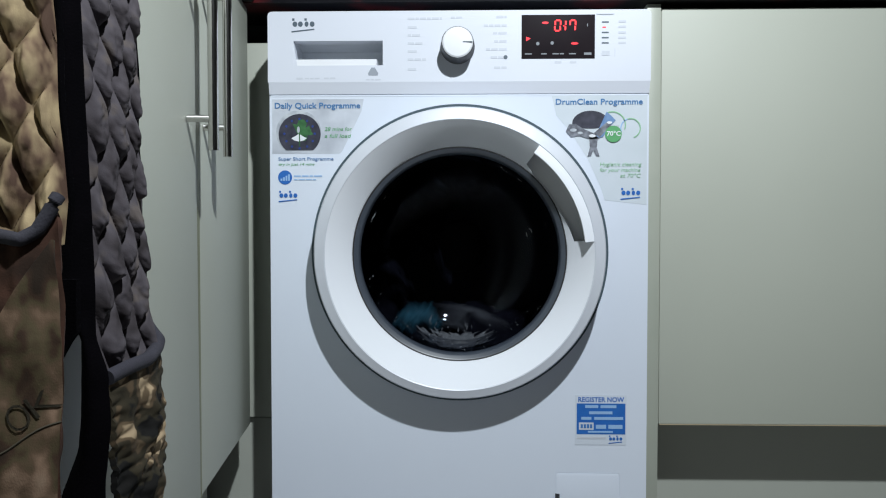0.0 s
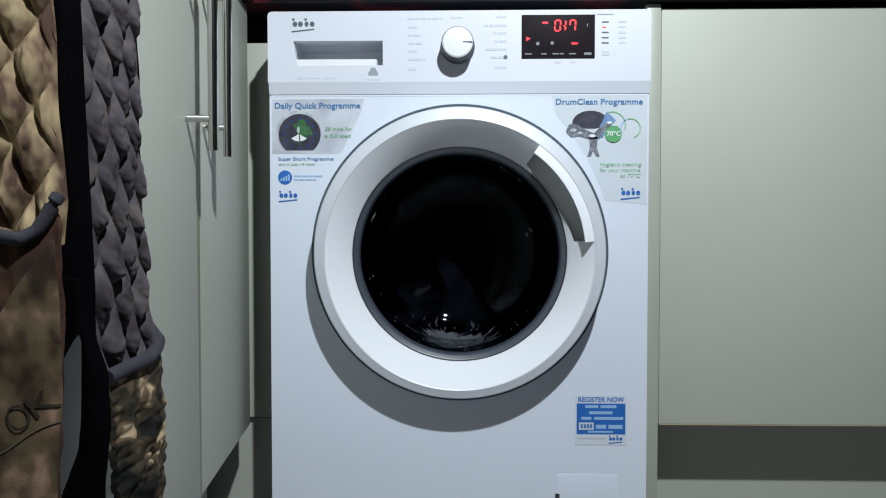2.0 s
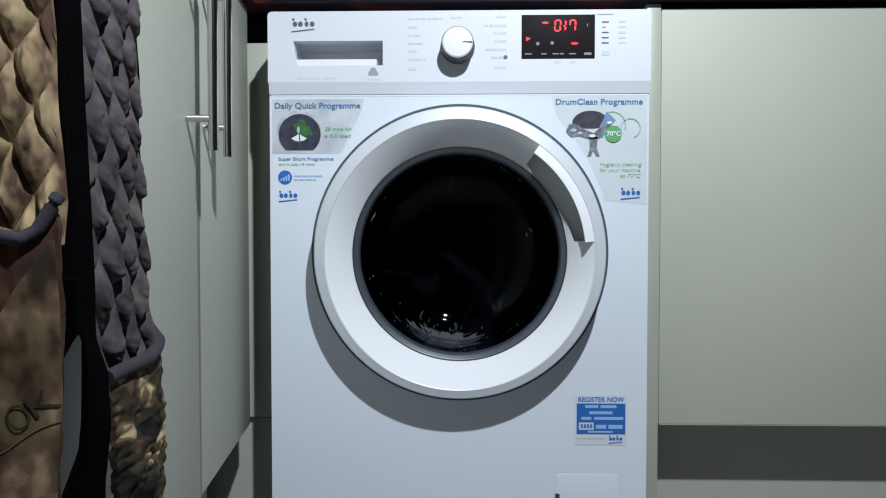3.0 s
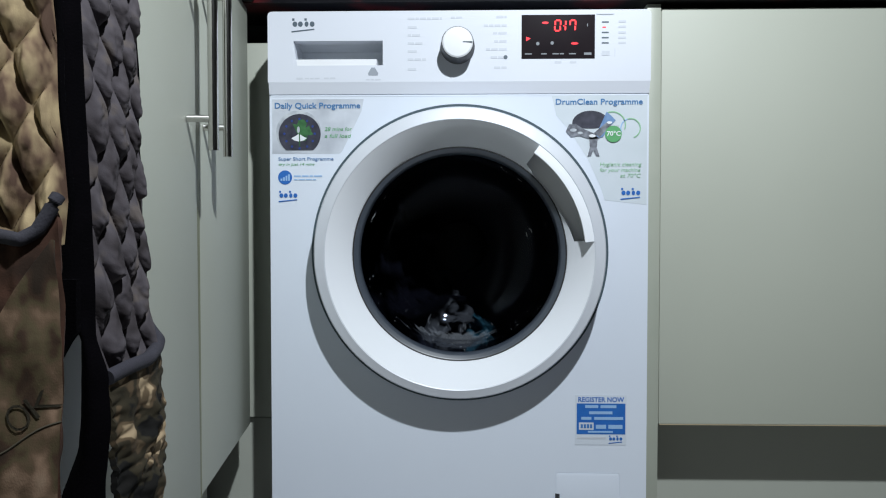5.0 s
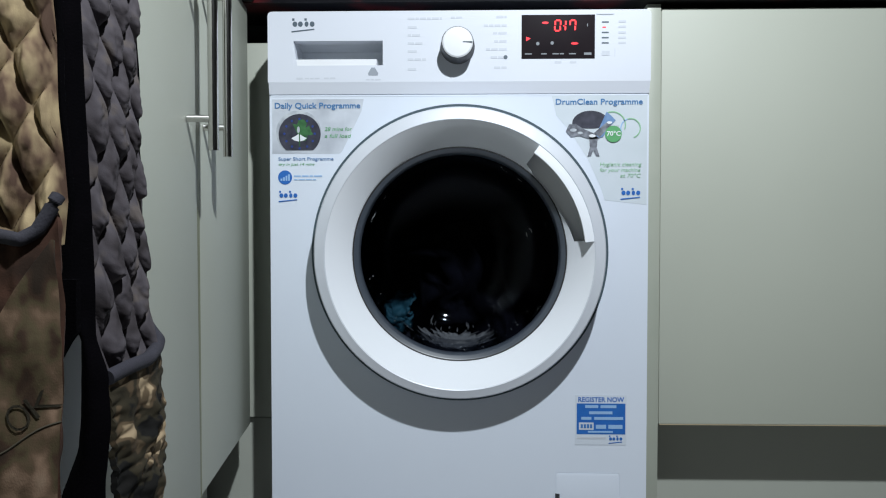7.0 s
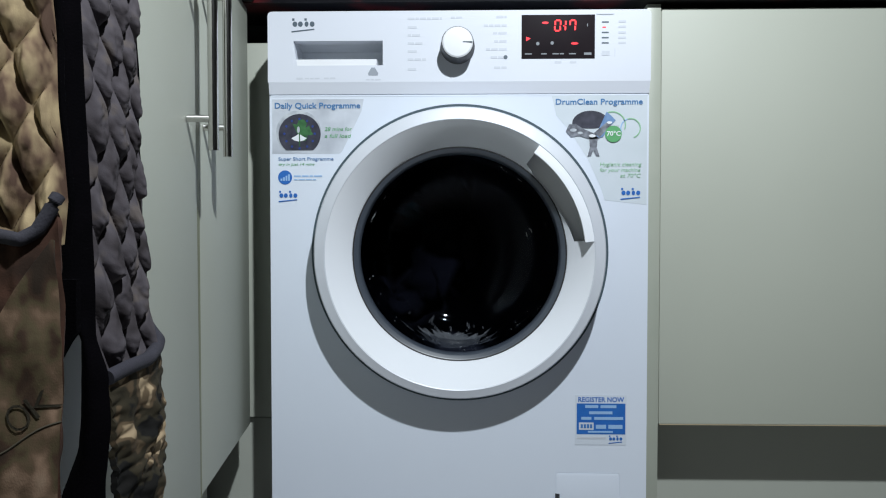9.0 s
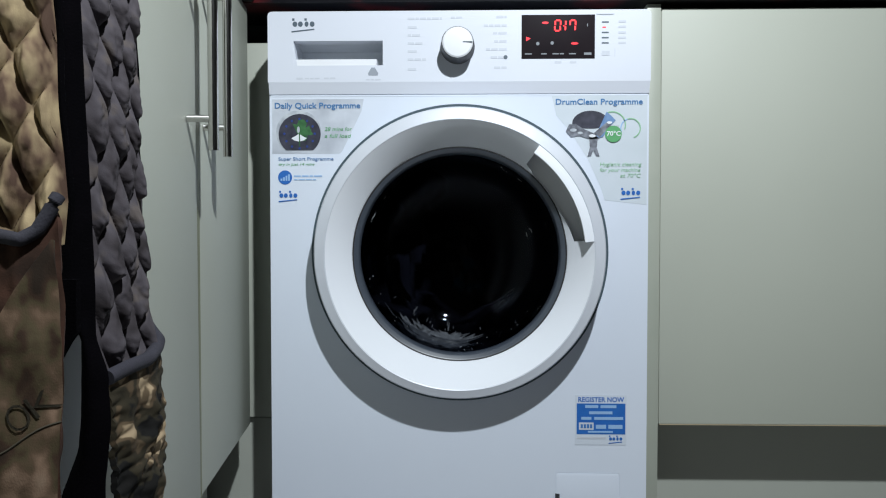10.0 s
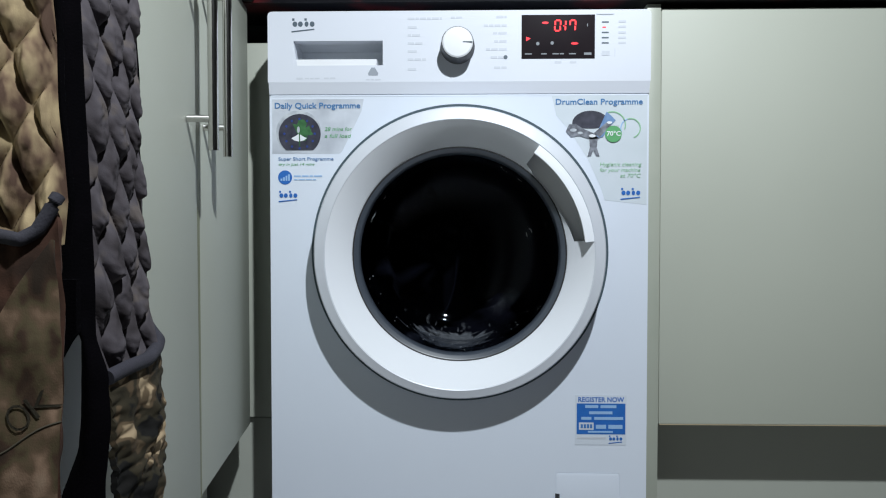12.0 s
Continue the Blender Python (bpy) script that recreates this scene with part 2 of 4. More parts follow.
def sheet(place, nu, nv, thick, bm=None):
    """A thick cloth: place(u, v) gives points for u and v from 0 to 1; the back lies thick behind it."""
    bm = bm or bmesh.new()
    P = [[Vector(place(i / nu, j / nv)) for j in range(nv + 1)] for i in range(nu + 1)]
    F = [[bm.verts.new(P[i][j]) for j in range(nv + 1)] for i in range(nu + 1)]
    B = []
    for i in range(nu + 1):
        col = []
        for j in range(nv + 1):
            du = P[min(i + 1, nu)][j] - P[max(i - 1, 0)][j]
            dv = P[i][min(j + 1, nv)] - P[i][max(j - 1, 0)]
            col.append(bm.verts.new(P[i][j] + du.cross(dv).normalized() * -thick))
        B.append(col)
    for i in range(nu):
        for j in range(nv):
            bm.faces.new((F[i][j], F[i + 1][j], F[i + 1][j + 1], F[i][j + 1]))
            bm.faces.new((B[i][j], B[i][j + 1], B[i + 1][j + 1], B[i + 1][j]))
    for i in range(nu):
        bm.faces.new((F[i][0], B[i][0], B[i + 1][0], F[i + 1][0]))
        bm.faces.new((F[i][nv], F[i + 1][nv], B[i + 1][nv], B[i][nv]))
    for j in range(nv):
        bm.faces.new((F[0][j], F[0][j + 1], B[0][j + 1], B[0][j]))
        bm.faces.new((F[nu][j], B[nu][j], B[nu][j + 1], F[nu][j + 1]))
    return bm


def lettering(name, text, size, x, z, y, mat, parent, width=None, turn=None, depth=0.0002, shear=0.0, bold=0.0, spacing=1.0):
    """Words in the built-in font, as a thin mesh that faces -y, its left foot at (x, z)."""
    cu = bpy.data.curves.new(name, "FONT")
    cu.body, cu.size, cu.extrude, cu.shear, cu.offset, cu.space_character = text, size, depth, shear, bold, spacing
    cu.resolution_u = 3
    ob = new(name, cu)
    bpy.context.view_layer.update()
    me = bpy.data.meshes.new_from_object(ob.evaluated_get(bpy.context.evaluated_depsgraph_get()))
    bpy.data.objects.remove(ob)
    bpy.data.curves.remove(cu)
    xs = [v.co.x for v in me.vertices]
    k = width / (max(xs) - min(xs)) if width else 1.0
    me.transform(Matrix.Diagonal((k, 1, 1, 1)))
    me.transform(pose(0, 0, 0, 90, 0, 0))
    me.transform(turn or pose(x, y, z))
    me.materials.clear()
    me.materials.append(mat)
    ob = new(name, me)
    ob.parent = parent
    return ob


def bars(name, rows, y, mat, parent, thick=0.0003):
    """Writing too small to read: plain bars, a word long, in each (x0, x1, z0, z1)."""
    made = []
    rng = random.Random(len(rows))
    words = []
    for x0, x1, z0, z1 in rows:
        while x1 - x0 > 0.015:
            w = rng.uniform(0.005, 0.011)
            words.append((x0, x0 + w, z0, z1))
            x0 += w + 0.0016
        words.append((x0, x1, z0, z1))
    for x0, x1, z0, z1 in words:
        made.append(part(name, box(x0, x1, y, y + thick, z0, z1), mat, parent, smooth=0))
    return made


# ---- the room ----
def slab(name, label, x0, x1, y0, y1, z0, z1, mat):
    return tagged(part(name, box(x0, x1, y0, y1, z0, z1), mat, smooth=0), label, name.split("_")[0], kind="structure")


slab("floor", "mottled grey vinyl kitchen floor", -1.4, 2.0, -1.6, 2.0, -0.10, 0.0, FLOORMAT)
slab("wall_north", "plain painted wall behind the kitchen units", -1.3, 1.9, 1.86, 2.0, 0.0, 2.4, WALLMAT)
# Out-of-view walls and ceiling, added so that the lamp's bounce fills the shadows.
slab("wall_south", "unseen wall behind the viewer, added to bounce light", -1.3, 1.9, -1.6, -1.5, 0.0, 2.4, WALLMAT)
slab("wall_west", "unseen wall on the left, added to bounce light", -1.4, -1.3, -1.6, 2.0, 0.0, 2.4, WALLMAT)
slab("wall_east", "unseen wall on the right, added to bounce light", 1.9, 2.0, -1.6, 2.0, 0.0, 2.4, WALLMAT)
slab("ceiling", "unseen ceiling, added to bounce light", -1.4, 2.0, -1.6, 2.0, 2.4, 2.5, CEILMAT)


# ---- units behind and beside the machine ----
def cabinet_right():
    cab = tagged(empty("base_cabinet", pose(0.310, 1.28, 0)), "cream kitchen base cabinet with plain doors and recessed plinth", "cabinet")
    part("end_panel", box(-0.0065, 0.0165, -0.004, 0.56, 0.0, 0.864, 0.0012), CREAM_EDGE, cab, "cream end panel reaching the floor")
    part("door", box(0.0185, 0.60, 0.0, 0.019, 0.170, 0.8575, 0.0018), CREAM, cab)
    part("door", box(0.603, 1.2, 0.0, 0.019, 0.170, 0.8575, 0.0018), CREAM, cab)
    part("body", box(0.0175, 1.2, 0.021, 0.56, 0.165, 0.855), CREAM_EDGE, cab)
    for x0, x1 in ((0.020, 0.5985), (0.6045, 1.1985)):
        part("edge_band", box(x0, x1, -0.0004, 0.018, 0.1686, 0.1698), EDGE_TAN, cab, "tan edge band under the door")
    part("joint_filler", box(0.0166, 0.0184, 0.0022, 0.020, 0.170, 0.857), CREAM_EDGE, cab)
    part("plinth", box(0.0175, 1.2, 0.109, 0.125, 0.0, 0.163), PLINTH, cab, "cream plinth board set back under the door")
    return cab


def filler():
    f = tagged(empty("corner_filler", pose(-0.36, 1.335, 0)), "narrow cream corner filler panel between cabinet and machine", "panel")
    part("panel", box(-0.10, 0.056, 0.0, 0.018, 0.164, 0.818, 0.001), CREAM, f)
    # Added dark strip that stands for the shadow above the filler panel.
    part("shade_strip", box(-0.10, 0.056, 0.060, 0.078, 0.800, 0.862), TUB, f, "dark strip standing for the shade under the worktop")
    part("plinth", box(-0.10, 0.056, 0.012, 0.028, 0.0, 0.160), PLINTH, f)
    return f


def worktop():
    w = tagged(empty("worktop", pose(0, 1.262, 0.866)), "glossy black worktop with reddish patches over the machine", "worktop")
    part("slab", box(-0.50, 1.53, 0.0015, 0.596, 0.0, 0.038), WORKTOP, w)
    part("edge_strip", box(-0.50, 1.53, -0.001, 0.001, 0.0, 0.038, 0.0006), WORKTOP, w)
    return w


def bar_handle(parent, y, z0, z1):
    h = part("handle", tube([(0.030, y, z0), (0.030, y, z1)], 0.0058, 16), STEEL, parent, "brushed steel bar handle")
    for z in (z0 + 0.036, z1 - 0.036):
        part("standoff", tube([(0.001, y, z), (0.028, y, z)], 0.0042, 12), STEEL, h)
    return h


def cabinet_left():
    """Runs along its own y axis, its doors face +x; the origin is the joint between two doors."""
    cab = tagged(empty("base_cabinet", pose(-0.318, 0.925, 0, 0, 0, 5.9)), "cream kitchen base cabinet with steel bar handles", "cabinet")
    spans = [(0.0015, 0.342, 1), (-0.342, -0.018, -1), (-0.685, -0.345, 1), (-1.03, -0.688, -1)]
    for y0, y1, way in spans:
        slab = box(-0.019, 0.0, y0, y1, 0.170, 0.8575, 0.0018)
        for v in slab.verts:  # the second door hangs a little askew
            if y1 == -0.018 and v.co.y > -0.1 and v.co.z < 0.5:
                v.co.y += 0.0105
        door = part("door", slab, CREAM, cab)
        y = y0 + 0.020 if way > 0 else y1 - 0.042
        if y0 > -0.4:
            bar_handle(door, y, 0.586, 0.818)
    part("body", box(-0.55, -0.021, -1.03, 0.342, 0.165, 0.856), CREAM_EDGE, cab)
    part("edge_trim", box(-0.020, -0.0004, -0.0174, 0.0010, 0.168, 0.856), TRIM_OLIVE, cab, "greenish edge strip between the doors")
    part("plinth", box(-0.085, -0.069, -1.03, 0.33, 0.0, 0.163), PLINTH, cab, "cream plinth board set back under the doors")
    top = tagged(empty("worktop", pose(-0.318, 0.925, 0.866, 0, 0, 5.9)), "glossy black worktop over the cream cabinets", "worktop")
    part("slab", box(-0.60, 0.0105, -1.05, 0.33, 0.0, 0.038), WORKTOP, top)
    part("edge_strip", box(0.011, 0.013, -1.05, 0.33, 0.0, 0.038, 0.0006), WORKTOP, top)
    return cab


cabinet_right(), filler(), worktop(), cabinet_left()


# ---- the washing machine: origin on the floor under the middle of its front ----
MX, MY = -0.0057, 1.21
washer = tagged(empty("washing_machine", pose(MX, MY, 0)), "white front-loading washing machine with silver porthole door, running", "washing machine")
W = 0.2975
CX, CZ = 0.002, 0.4588
SINK = 0.0026  # the glass and funnel sit a little below the middle of the door ring


def plate_round_hole(x0, x1, z0, z1, cx, cz, r, y0, y1, steps=96):
    """A panel with a round opening through it."""
    bm = bmesh.new()
    outer, inner = [], []
    for i in range(steps):
        a = math.tau * i / steps
        c, s = math.cos(a), math.sin(a)
        k = min(((x1 - cx) if c > 0 else (x0 - cx)) / c if abs(c) > 1e-9 else 9, ((z1 - cz) if s > 0 else (z0 - cz)) / s if abs(s) > 1e-9 else 9)
        outer.append((cx + c * k, cz + s * k))
        inner.append((cx + r * c, cz + r * s))
    for qx, qz in ((x0, z0), (x0, z1), (x1, z0), (x1, z1)):
        j = min(range(steps), key=lambda i: (outer[i][0] - qx) ** 2 + (outer[i][1] - qz) ** 2)
        outer[j] = (qx, qz)
    vf = [[bm.verts.new((x, y, z)) for x, z in ring] for ring, y in ((outer, y0), (inner, y0), (inner, y1), (outer, y1))]
    for i in range(steps):
        j = (i + 1) % steps
        for q in range(4):
            A, B = vf[q], vf[(q + 1) % 4]
            bm.faces.new((A[i], A[j], B[j], B[i]))
    return bm


def plate_slot(x0, x1, z0, z1, hx0, hx1, hz0, hz1, y0, y1, corner):
    """A panel with a rectangular opening through it, its upper left corner rounded."""
    bm = bmesh.new()
    cx, cz = (hx0 + hx1) / 2, (hz0 + hz1) / 2
    def reach(c, s, a0, a1, b0, b1):
        k = [((a1 if c > 0 else a0) - cx) / c] if abs(c) > 1e-9 else []
        k += [((b1 if s > 0 else b0) - cz) / s] if abs(s) > 1e-9 else []
        return min(k)
    angles = [math.tau * i / 72 for i in range(72)]
    for qx, qz in [(p, q) for p in (x0, x1) for q in (z0, z1)] + [(p, q) for p in (hx0, hx1) for q in (hz0, hz1)]:
        angles.append(math.atan2(qz - cz, qx - cx) % math.tau)
    start = math.atan2(z1 - cz, x0 - cx)
    angles += [start + d * 0.012 for d in range(-5, 6)]
    rings = [[], [], [], []]
    for t in sorted({round(t % math.tau, 7) for t in angles}):
        c, s = math.cos(t), math.sin(t)
        k = reach(c, s, x0, x1, z0, z1)
        ox, oz = x0 + corner, z1 - corner
        while cx + k * c < ox and cz + k * s > oz and math.hypot(cx + k * c - ox, cz + k * s - oz) > corner:
            k -= 0.00005
        h = reach(c, s, hx0, hx1, hz0, hz1)
        for ring, kk, y in zip(rings, (k, h, h, k), (y0, y0, y1, y1)):
            ring.append(bm.verts.new((cx + kk * c, y, cz + kk * s)))
    n = len(rings[0])
    for i in range(n):
        j = (i + 1) % n
        for q in range(4):
            A, B = rings[q], rings[(q + 1) % 4]
            bm.faces.new((A[i], A[j], B[j], B[i]))
    return bm


def maker_mark(parent, x, z, k, y, mat):
    """The maker's mark as plain solid shapes: a row of ovals, two small blocks above and a slanting underline; k is its width."""
    for a, w in ((0.13, 0.105), (0.37, 0.105), (0.64, 0.085), (0.885, 0.105)):
        part("mark", prism(disc_points(x + k * a, z, k * w, k * 0.115, 20), y - 0.0003, y), mat, parent, smooth=0)
    for a in (0.01, 0.55):
        part("mark", box(x + k * a, x + k * (a + 0.10), y - 0.0003, y, z + k * 0.15, z + k * 0.25), mat, parent, smooth=0)
    part("mark", prism([(x - k * 0.02, z - k * 0.36), (x + k * 0.98, z - k * 0.25), (x + k * 0.98, z - k * 0.20), (x - k * 0.02, z - k * 0.30)], y - 0.0003, y), mat, parent, smooth=0)


def machine_body():
    body = part("front_panel", plate_round_hole(-W, W, 0.015, 0.7052, CX, CZ, 0.205, 0.0, 0.012), ENAMEL, washer, "white enamelled steel front")
    part("side_panel", box(-W, -W + 0.004, 0.0125, 0.54, 0.015, 0.835), ENAMEL, washer)
    part("side_panel", box(W - 0.004, W, 0.0125, 0.54, 0.015, 0.835), ENAMEL, washer)
    part("back_panel", box(-W + 0.0045, W - 0.0045, 0.536, 0.54, 0.015, 0.835), ENAMEL, washer)
    part("base_panel", box(-W + 0.0045, W - 0.0045, 0.0125, 0.535, 0.015, 0.019), ENAMEL, washer)
    part("top_panel", box(-W + 0.009, W - 0.009, 0.014, 0.54, 0.8355, 0.8385, 0.001), ENAMEL, washer)
    part("seam", box(-W + 0.001, W - 0.001, 0.004, 0.02, 0.7045, 0.7072), SEAM_PALE, washer)
    part("top_edge", box(-W + 0.0015, W - 0.0015, -0.0005, 0.007, 0.7032, 0.7064, 0.0014, segments=3), ENAMEL, washer, "rounded upper edge of the front")
    for x in (-0.24, 0.24):
        for y in (0.06, 0.48):
            part("foot", tube([(x, y, 0.0), (x, y, 0.016)], 0.02, 16), RUBBER, washer)
    part("flap_gap", box(0.15416, 0.25605, -0.0005, 0.004, 0.021, 0.10979, 0.0045), SEAM_PALE, washer)
    part("filter_flap", box(0.15505, 0.25517, -0.0012, 0.004, 0.022, 0.10890, 0.004), ENAMEL, washer)
    part("flap_notch", box(0.15416, 0.16125, -0.0016, 0.002, 0.07250 - 0.004, 0.07605, 0.001), RUBBER, washer)
    return body


def machine_console():
    """The drawer front with its grip, and the fascia with knob, print and display."""
    y0 = -0.006
    drawer = part("detergent_drawer", plate_slot(-W - 0.001, -0.08240, 0.7255, 0.8355, -0.25783, -0.11784, 0.75137, 0.78956, y0, 0.012, 0.007), PLASTIC, washer, "white drawer front with a recessed grip")
    bm = bmesh.new()
    x0, x1, zt, zb = -0.25783 - 0.001, -0.11784 + 0.001, 0.78956 + 0.001, 0.75137 - 0.001
    prof = [(0.010, zt), (0.040, zt + 0.004), (0.062, zt - 0.004), (0.062, zb + 0.004), (0.012, zb)]
    A = [bm.verts.new((x0, y, z)) for y, z in prof]
    B = [bm.verts.new((x1, y, z)) for y, z in prof]
    for i in range(len(prof) - 1):
        bm.faces.new((A[i], A[i + 1], B[i + 1], B[i]))
    bm.faces.new(A)
    bm.faces.new(B)
    part("grip_recess", bm, RECESS, drawer, "shaded grip recess")
    part("grip_cheek", prism([(x0 + 0.0005, zt), (x0 + 0.0068, zb), (x0 + 0.0005, zb)], y0 + 0.0004, 0.010), PLASTIC, drawer)
    bm = bmesh.new()
    lx0, lx1 = -0.25694, -0.12758
    prof = [(y0 + 0.0005, 0.75048), (y0 + 0.001, 0.76114), (0.012, 0.76203), (0.024, 0.75936), (0.012, 0.74871)]
    A = [bm.verts.new((lx0, y, z)) for y, z in prof]
    B = [bm.verts.new((lx1, y, z)) for y, z in prof]
    for i in range(len(prof)):
        j = (i + 1) % len(prof)
        bm.faces.new((A[i], A[j], B[j], B[i]))
    bm.faces.new(A)
    bm.faces.new(B)
    part("grip_lip", bm, KNOBMAT, drawer)
    fascia = part("control_fascia", prism([(-0.08240, 0.7255), (W + 0.001, 0.7255)] + disc_points(W - 0.006, 0.8285, 0.007, steps=6, a0=0, a1=90) + [(-0.08240, 0.8355)], y0, 0.012), PLASTIC, washer)
    bm = bmesh.new()
    prof = [(y0, 0.7255), (y0 + 0.0006, 0.7235), (-0.0012, 0.7075), (0.0020, 0.7062), (0.012, 0.7058), (0.012, 0.7255)]
    A = [bm.verts.new((-W, y, z)) for y, z in prof]
    B = [bm.verts.new((W, y, z)) for y, z in prof]
    for i in range(len(prof)):
        j = (i + 1) % len(prof)
        bm.faces.new((A[i], A[j], B[j], B[i]))
    bm.faces.new(A)
    bm.faces.new(B)
    part("console_skirt", bm, PLASTIC, washer, smooth=50)
    yp = y0 - 0.0004
    maker_mark(drawer, -0.2600, 0.8158, 0.0358, yp + 0.0003, INK_DARK)
    part("drawer_symbol", prism([(-0.13999, 0.73539), (-0.12581, 0.73539), (-0.12493, 0.73894), (-0.13024, 0.74782), (-0.13556, 0.74782), (-0.14087, 0.73894)], yp, yp + 0.0003), INK_GREY, drawer, smooth=0)
    bars("print", [(-0.25340, -0.24365, 0.73006, 0.73272), (-0.24011, -0.21707, 0.73050, 0.73228), (-0.20998, -0.19226, 0.73050, 0.73272), (-0.14442, -0.12138, 0.72828, 0.73006)], yp, INK_PALE, drawer)
    rows = []
    for y, w in ((34, 60), (49, 16), (63, 22), (77, 26), (91, 16), (105, 32), (122, 15)):
        rows.append((-0.07885, -0.07885 + w * 0.00089, 0.85349 - (y + 2) * 0.00089, 0.85349 - (y - 2) * 0.00089))
    for y, w in ((32, 18), (47, 40), (60, 24), (74, 22), (88, 36), (102, 28), (120, 22)):
        rows.append((0.07531 - w * 0.00089, 0.07531, 0.85349 - (y + 2) * 0.00089, 0.85349 - (y - 2) * 0.00089))
    rows.append((-0.01152, 0.00620, 0.82330, 0.82596))
    bars("print", rows, yp, INK_PALE, fascia)
    part("symbol", prism(disc_points(0.07354, 0.76292, 0.00310), yp - 0.0002, yp + 0.0003), INK_DARK, fascia, smooth=0)
    # knob
    kx, kz = -0.00089, 0.77890
    knob = part("knob", lathe([(0.0262, y0 + 0.001), (0.0262, y0 - 0.003), (0.0246, y0 - 0.006), (0.0232, y0 - 0.026), (0.0232, y0 - 0.0325), (0.0212, y0 - 0.034), (0.012, y0 - 0.0348), (0.0, y0 - 0.035)], 64, kx, kz), KNOBMAT, fascia, "round white programme knob")
    part("knob_skirt", lathe([(0.0266, y0 + 0.001), (0.0266, y0 - 0.003), (0.0250, y0 - 0.006), (0.0246, y0 - 0.0300), (0.0236, y0 - 0.0318), (0.0231, y0 - 0.0318), (0.0231, y0 + 0.001)], 64, kx, kz, closed=True), KNOB_SHADE, knob, "knob side coloured dark for its shade")
    part("pointer", box(kx + 0.008, kx + 0.0225, y0 - 0.0354, y0 - 0.033, kz - 0.0007, kz + 0.0007), INK_DARK, knob)
    # display
    disp = part("display", box(0.09835, 0.21175, y0 - 0.0012, y0 + 0.004, 0.76025, 0.82774, 0.0008), DISPLAY, fascia, "black display with red digits")
    yd = y0 - 0.0015

    def digit(cx, cz, h, segs, mat):
        w, t = h * 0.52, h * 0.15
        place = {"a": (0, h / 2, 1), "g": (0, 0, 1), "d": (0, -h / 2, 1), "f": (-w / 2, h / 4, 0), "b": (w / 2, h / 4, 0), "e": (-w / 2, -h / 4, 0), "c": (w / 2, -h / 4, 0)}
        for s in segs:
            dx, dz, flat = place[s]
            dx += dz * 0.08
            a, b = (w / 2 - t * 0.35, t / 2) if flat else (t / 2, h / 4 - t * 0.3)
            part("segment", box(cx + dx - a, cx + dx + a, yd, yd + 0.0004, cz + dz - b, cz + dz + b), mat, disp, smooth=0)

    digit(0.15416, 0.81087, 0.01597, "abcdef", RED)
    digit(0.16214, 0.81087, 0.01597, "bc", RED)
    digit(0.17720, 0.81087, 0.01597, "abcf", RED)
    part("colon", box(0.16258, 0.16435, yd, yd + 0.0004, 0.80954, 0.81131), RED, disp, smooth=0)
    for x, z, w, h in ((959, 43, 6, 2), (1010, 79, 6.5, 2)):
        part("red_symbol", prism(disc_points(-0.71855 + x * 0.00089, 0.85349 - z * 0.00089, w * 0.00089, h * 0.00089, 16), yd, yd + 0.0004), RED_DIM, disp, smooth=0)
    part("red_symbol", prism([(0.10543, 0.79400), (0.11252, 0.79133), (0.10543, 0.78689)], yd, yd + 0.0004), RED_DIM, disp, smooth=0)
    for x, z in ((946, 79), (971, 78)):
        part("symbol", prism(disc_points(-0.71855 + x * 0.00089, 0.85349 - z * 0.00089, 0.00266, steps=12), yd, yd + 0.0004), WHITE_DIM, disp, smooth=0)
    bars("print", [(0.10366, 0.11429, 0.76647, 0.76824), (0.12847, 0.13733, 0.76647, 0.76824), (0.14619, 0.16391, 0.76647, 0.76824), (0.17188, 0.18252, 0.76647, 0.76824), (0.19492, 0.20644, 0.76558, 0.76913), (0.19935, 0.20068, 0.80909, 0.81353)], yd, WHITE_DIM, disp)
    bars("print", [(0.14973, 0.16037, 0.75315, 0.75670), (0.17366, 0.18340, 0.75315, 0.75670)] + [(0.24808, 0.25960, 0.85349 - (y + 1.8) * 0.00089, 0.85349 - (y - 1.8) * 0.00089) for y in (41, 50, 60, 69, 78)], yp, INK_PALE, fascia)
    for y in (42, 60, 69, 78):
        part("lamp_mark", box(0.22239, 0.23302, yp, yp + 0.0003, 0.85349 - (y + 1.2) * 0.00089, 0.85349 - (y - 1.2) * 0.00089), INK_DARK, fascia, smooth=0)
    part("lamp_mark", box(0.22327, 0.22859, yp, yp + 0.0003, 0.80732, 0.80909), RED_DIM, fascia, smooth=0)
    part("print", prism(disc_points(0.22770, 0.82863, 0.01419, 0.00177, 16, 180, 360), yp, yp + 0.0003), INK_GREY, fascia, smooth=0)
    bars("print", [(0.24232, 0.24321, 0.76292, 0.77535), (0.22239, 0.23479, 0.76469, 0.77180)], yp, INK_PALE, fascia)


def sunk(bm):
    """Lowers what lies inside the door ring by SINK, fading out to its outer edge."""
    for v in bm.verts:
        v.co.z -= SINK * min(1.0, max(0.0, (0.2195 - math.hypot(v.co.x - CX, v.co.z - CZ)) / 0.011))
    return bm


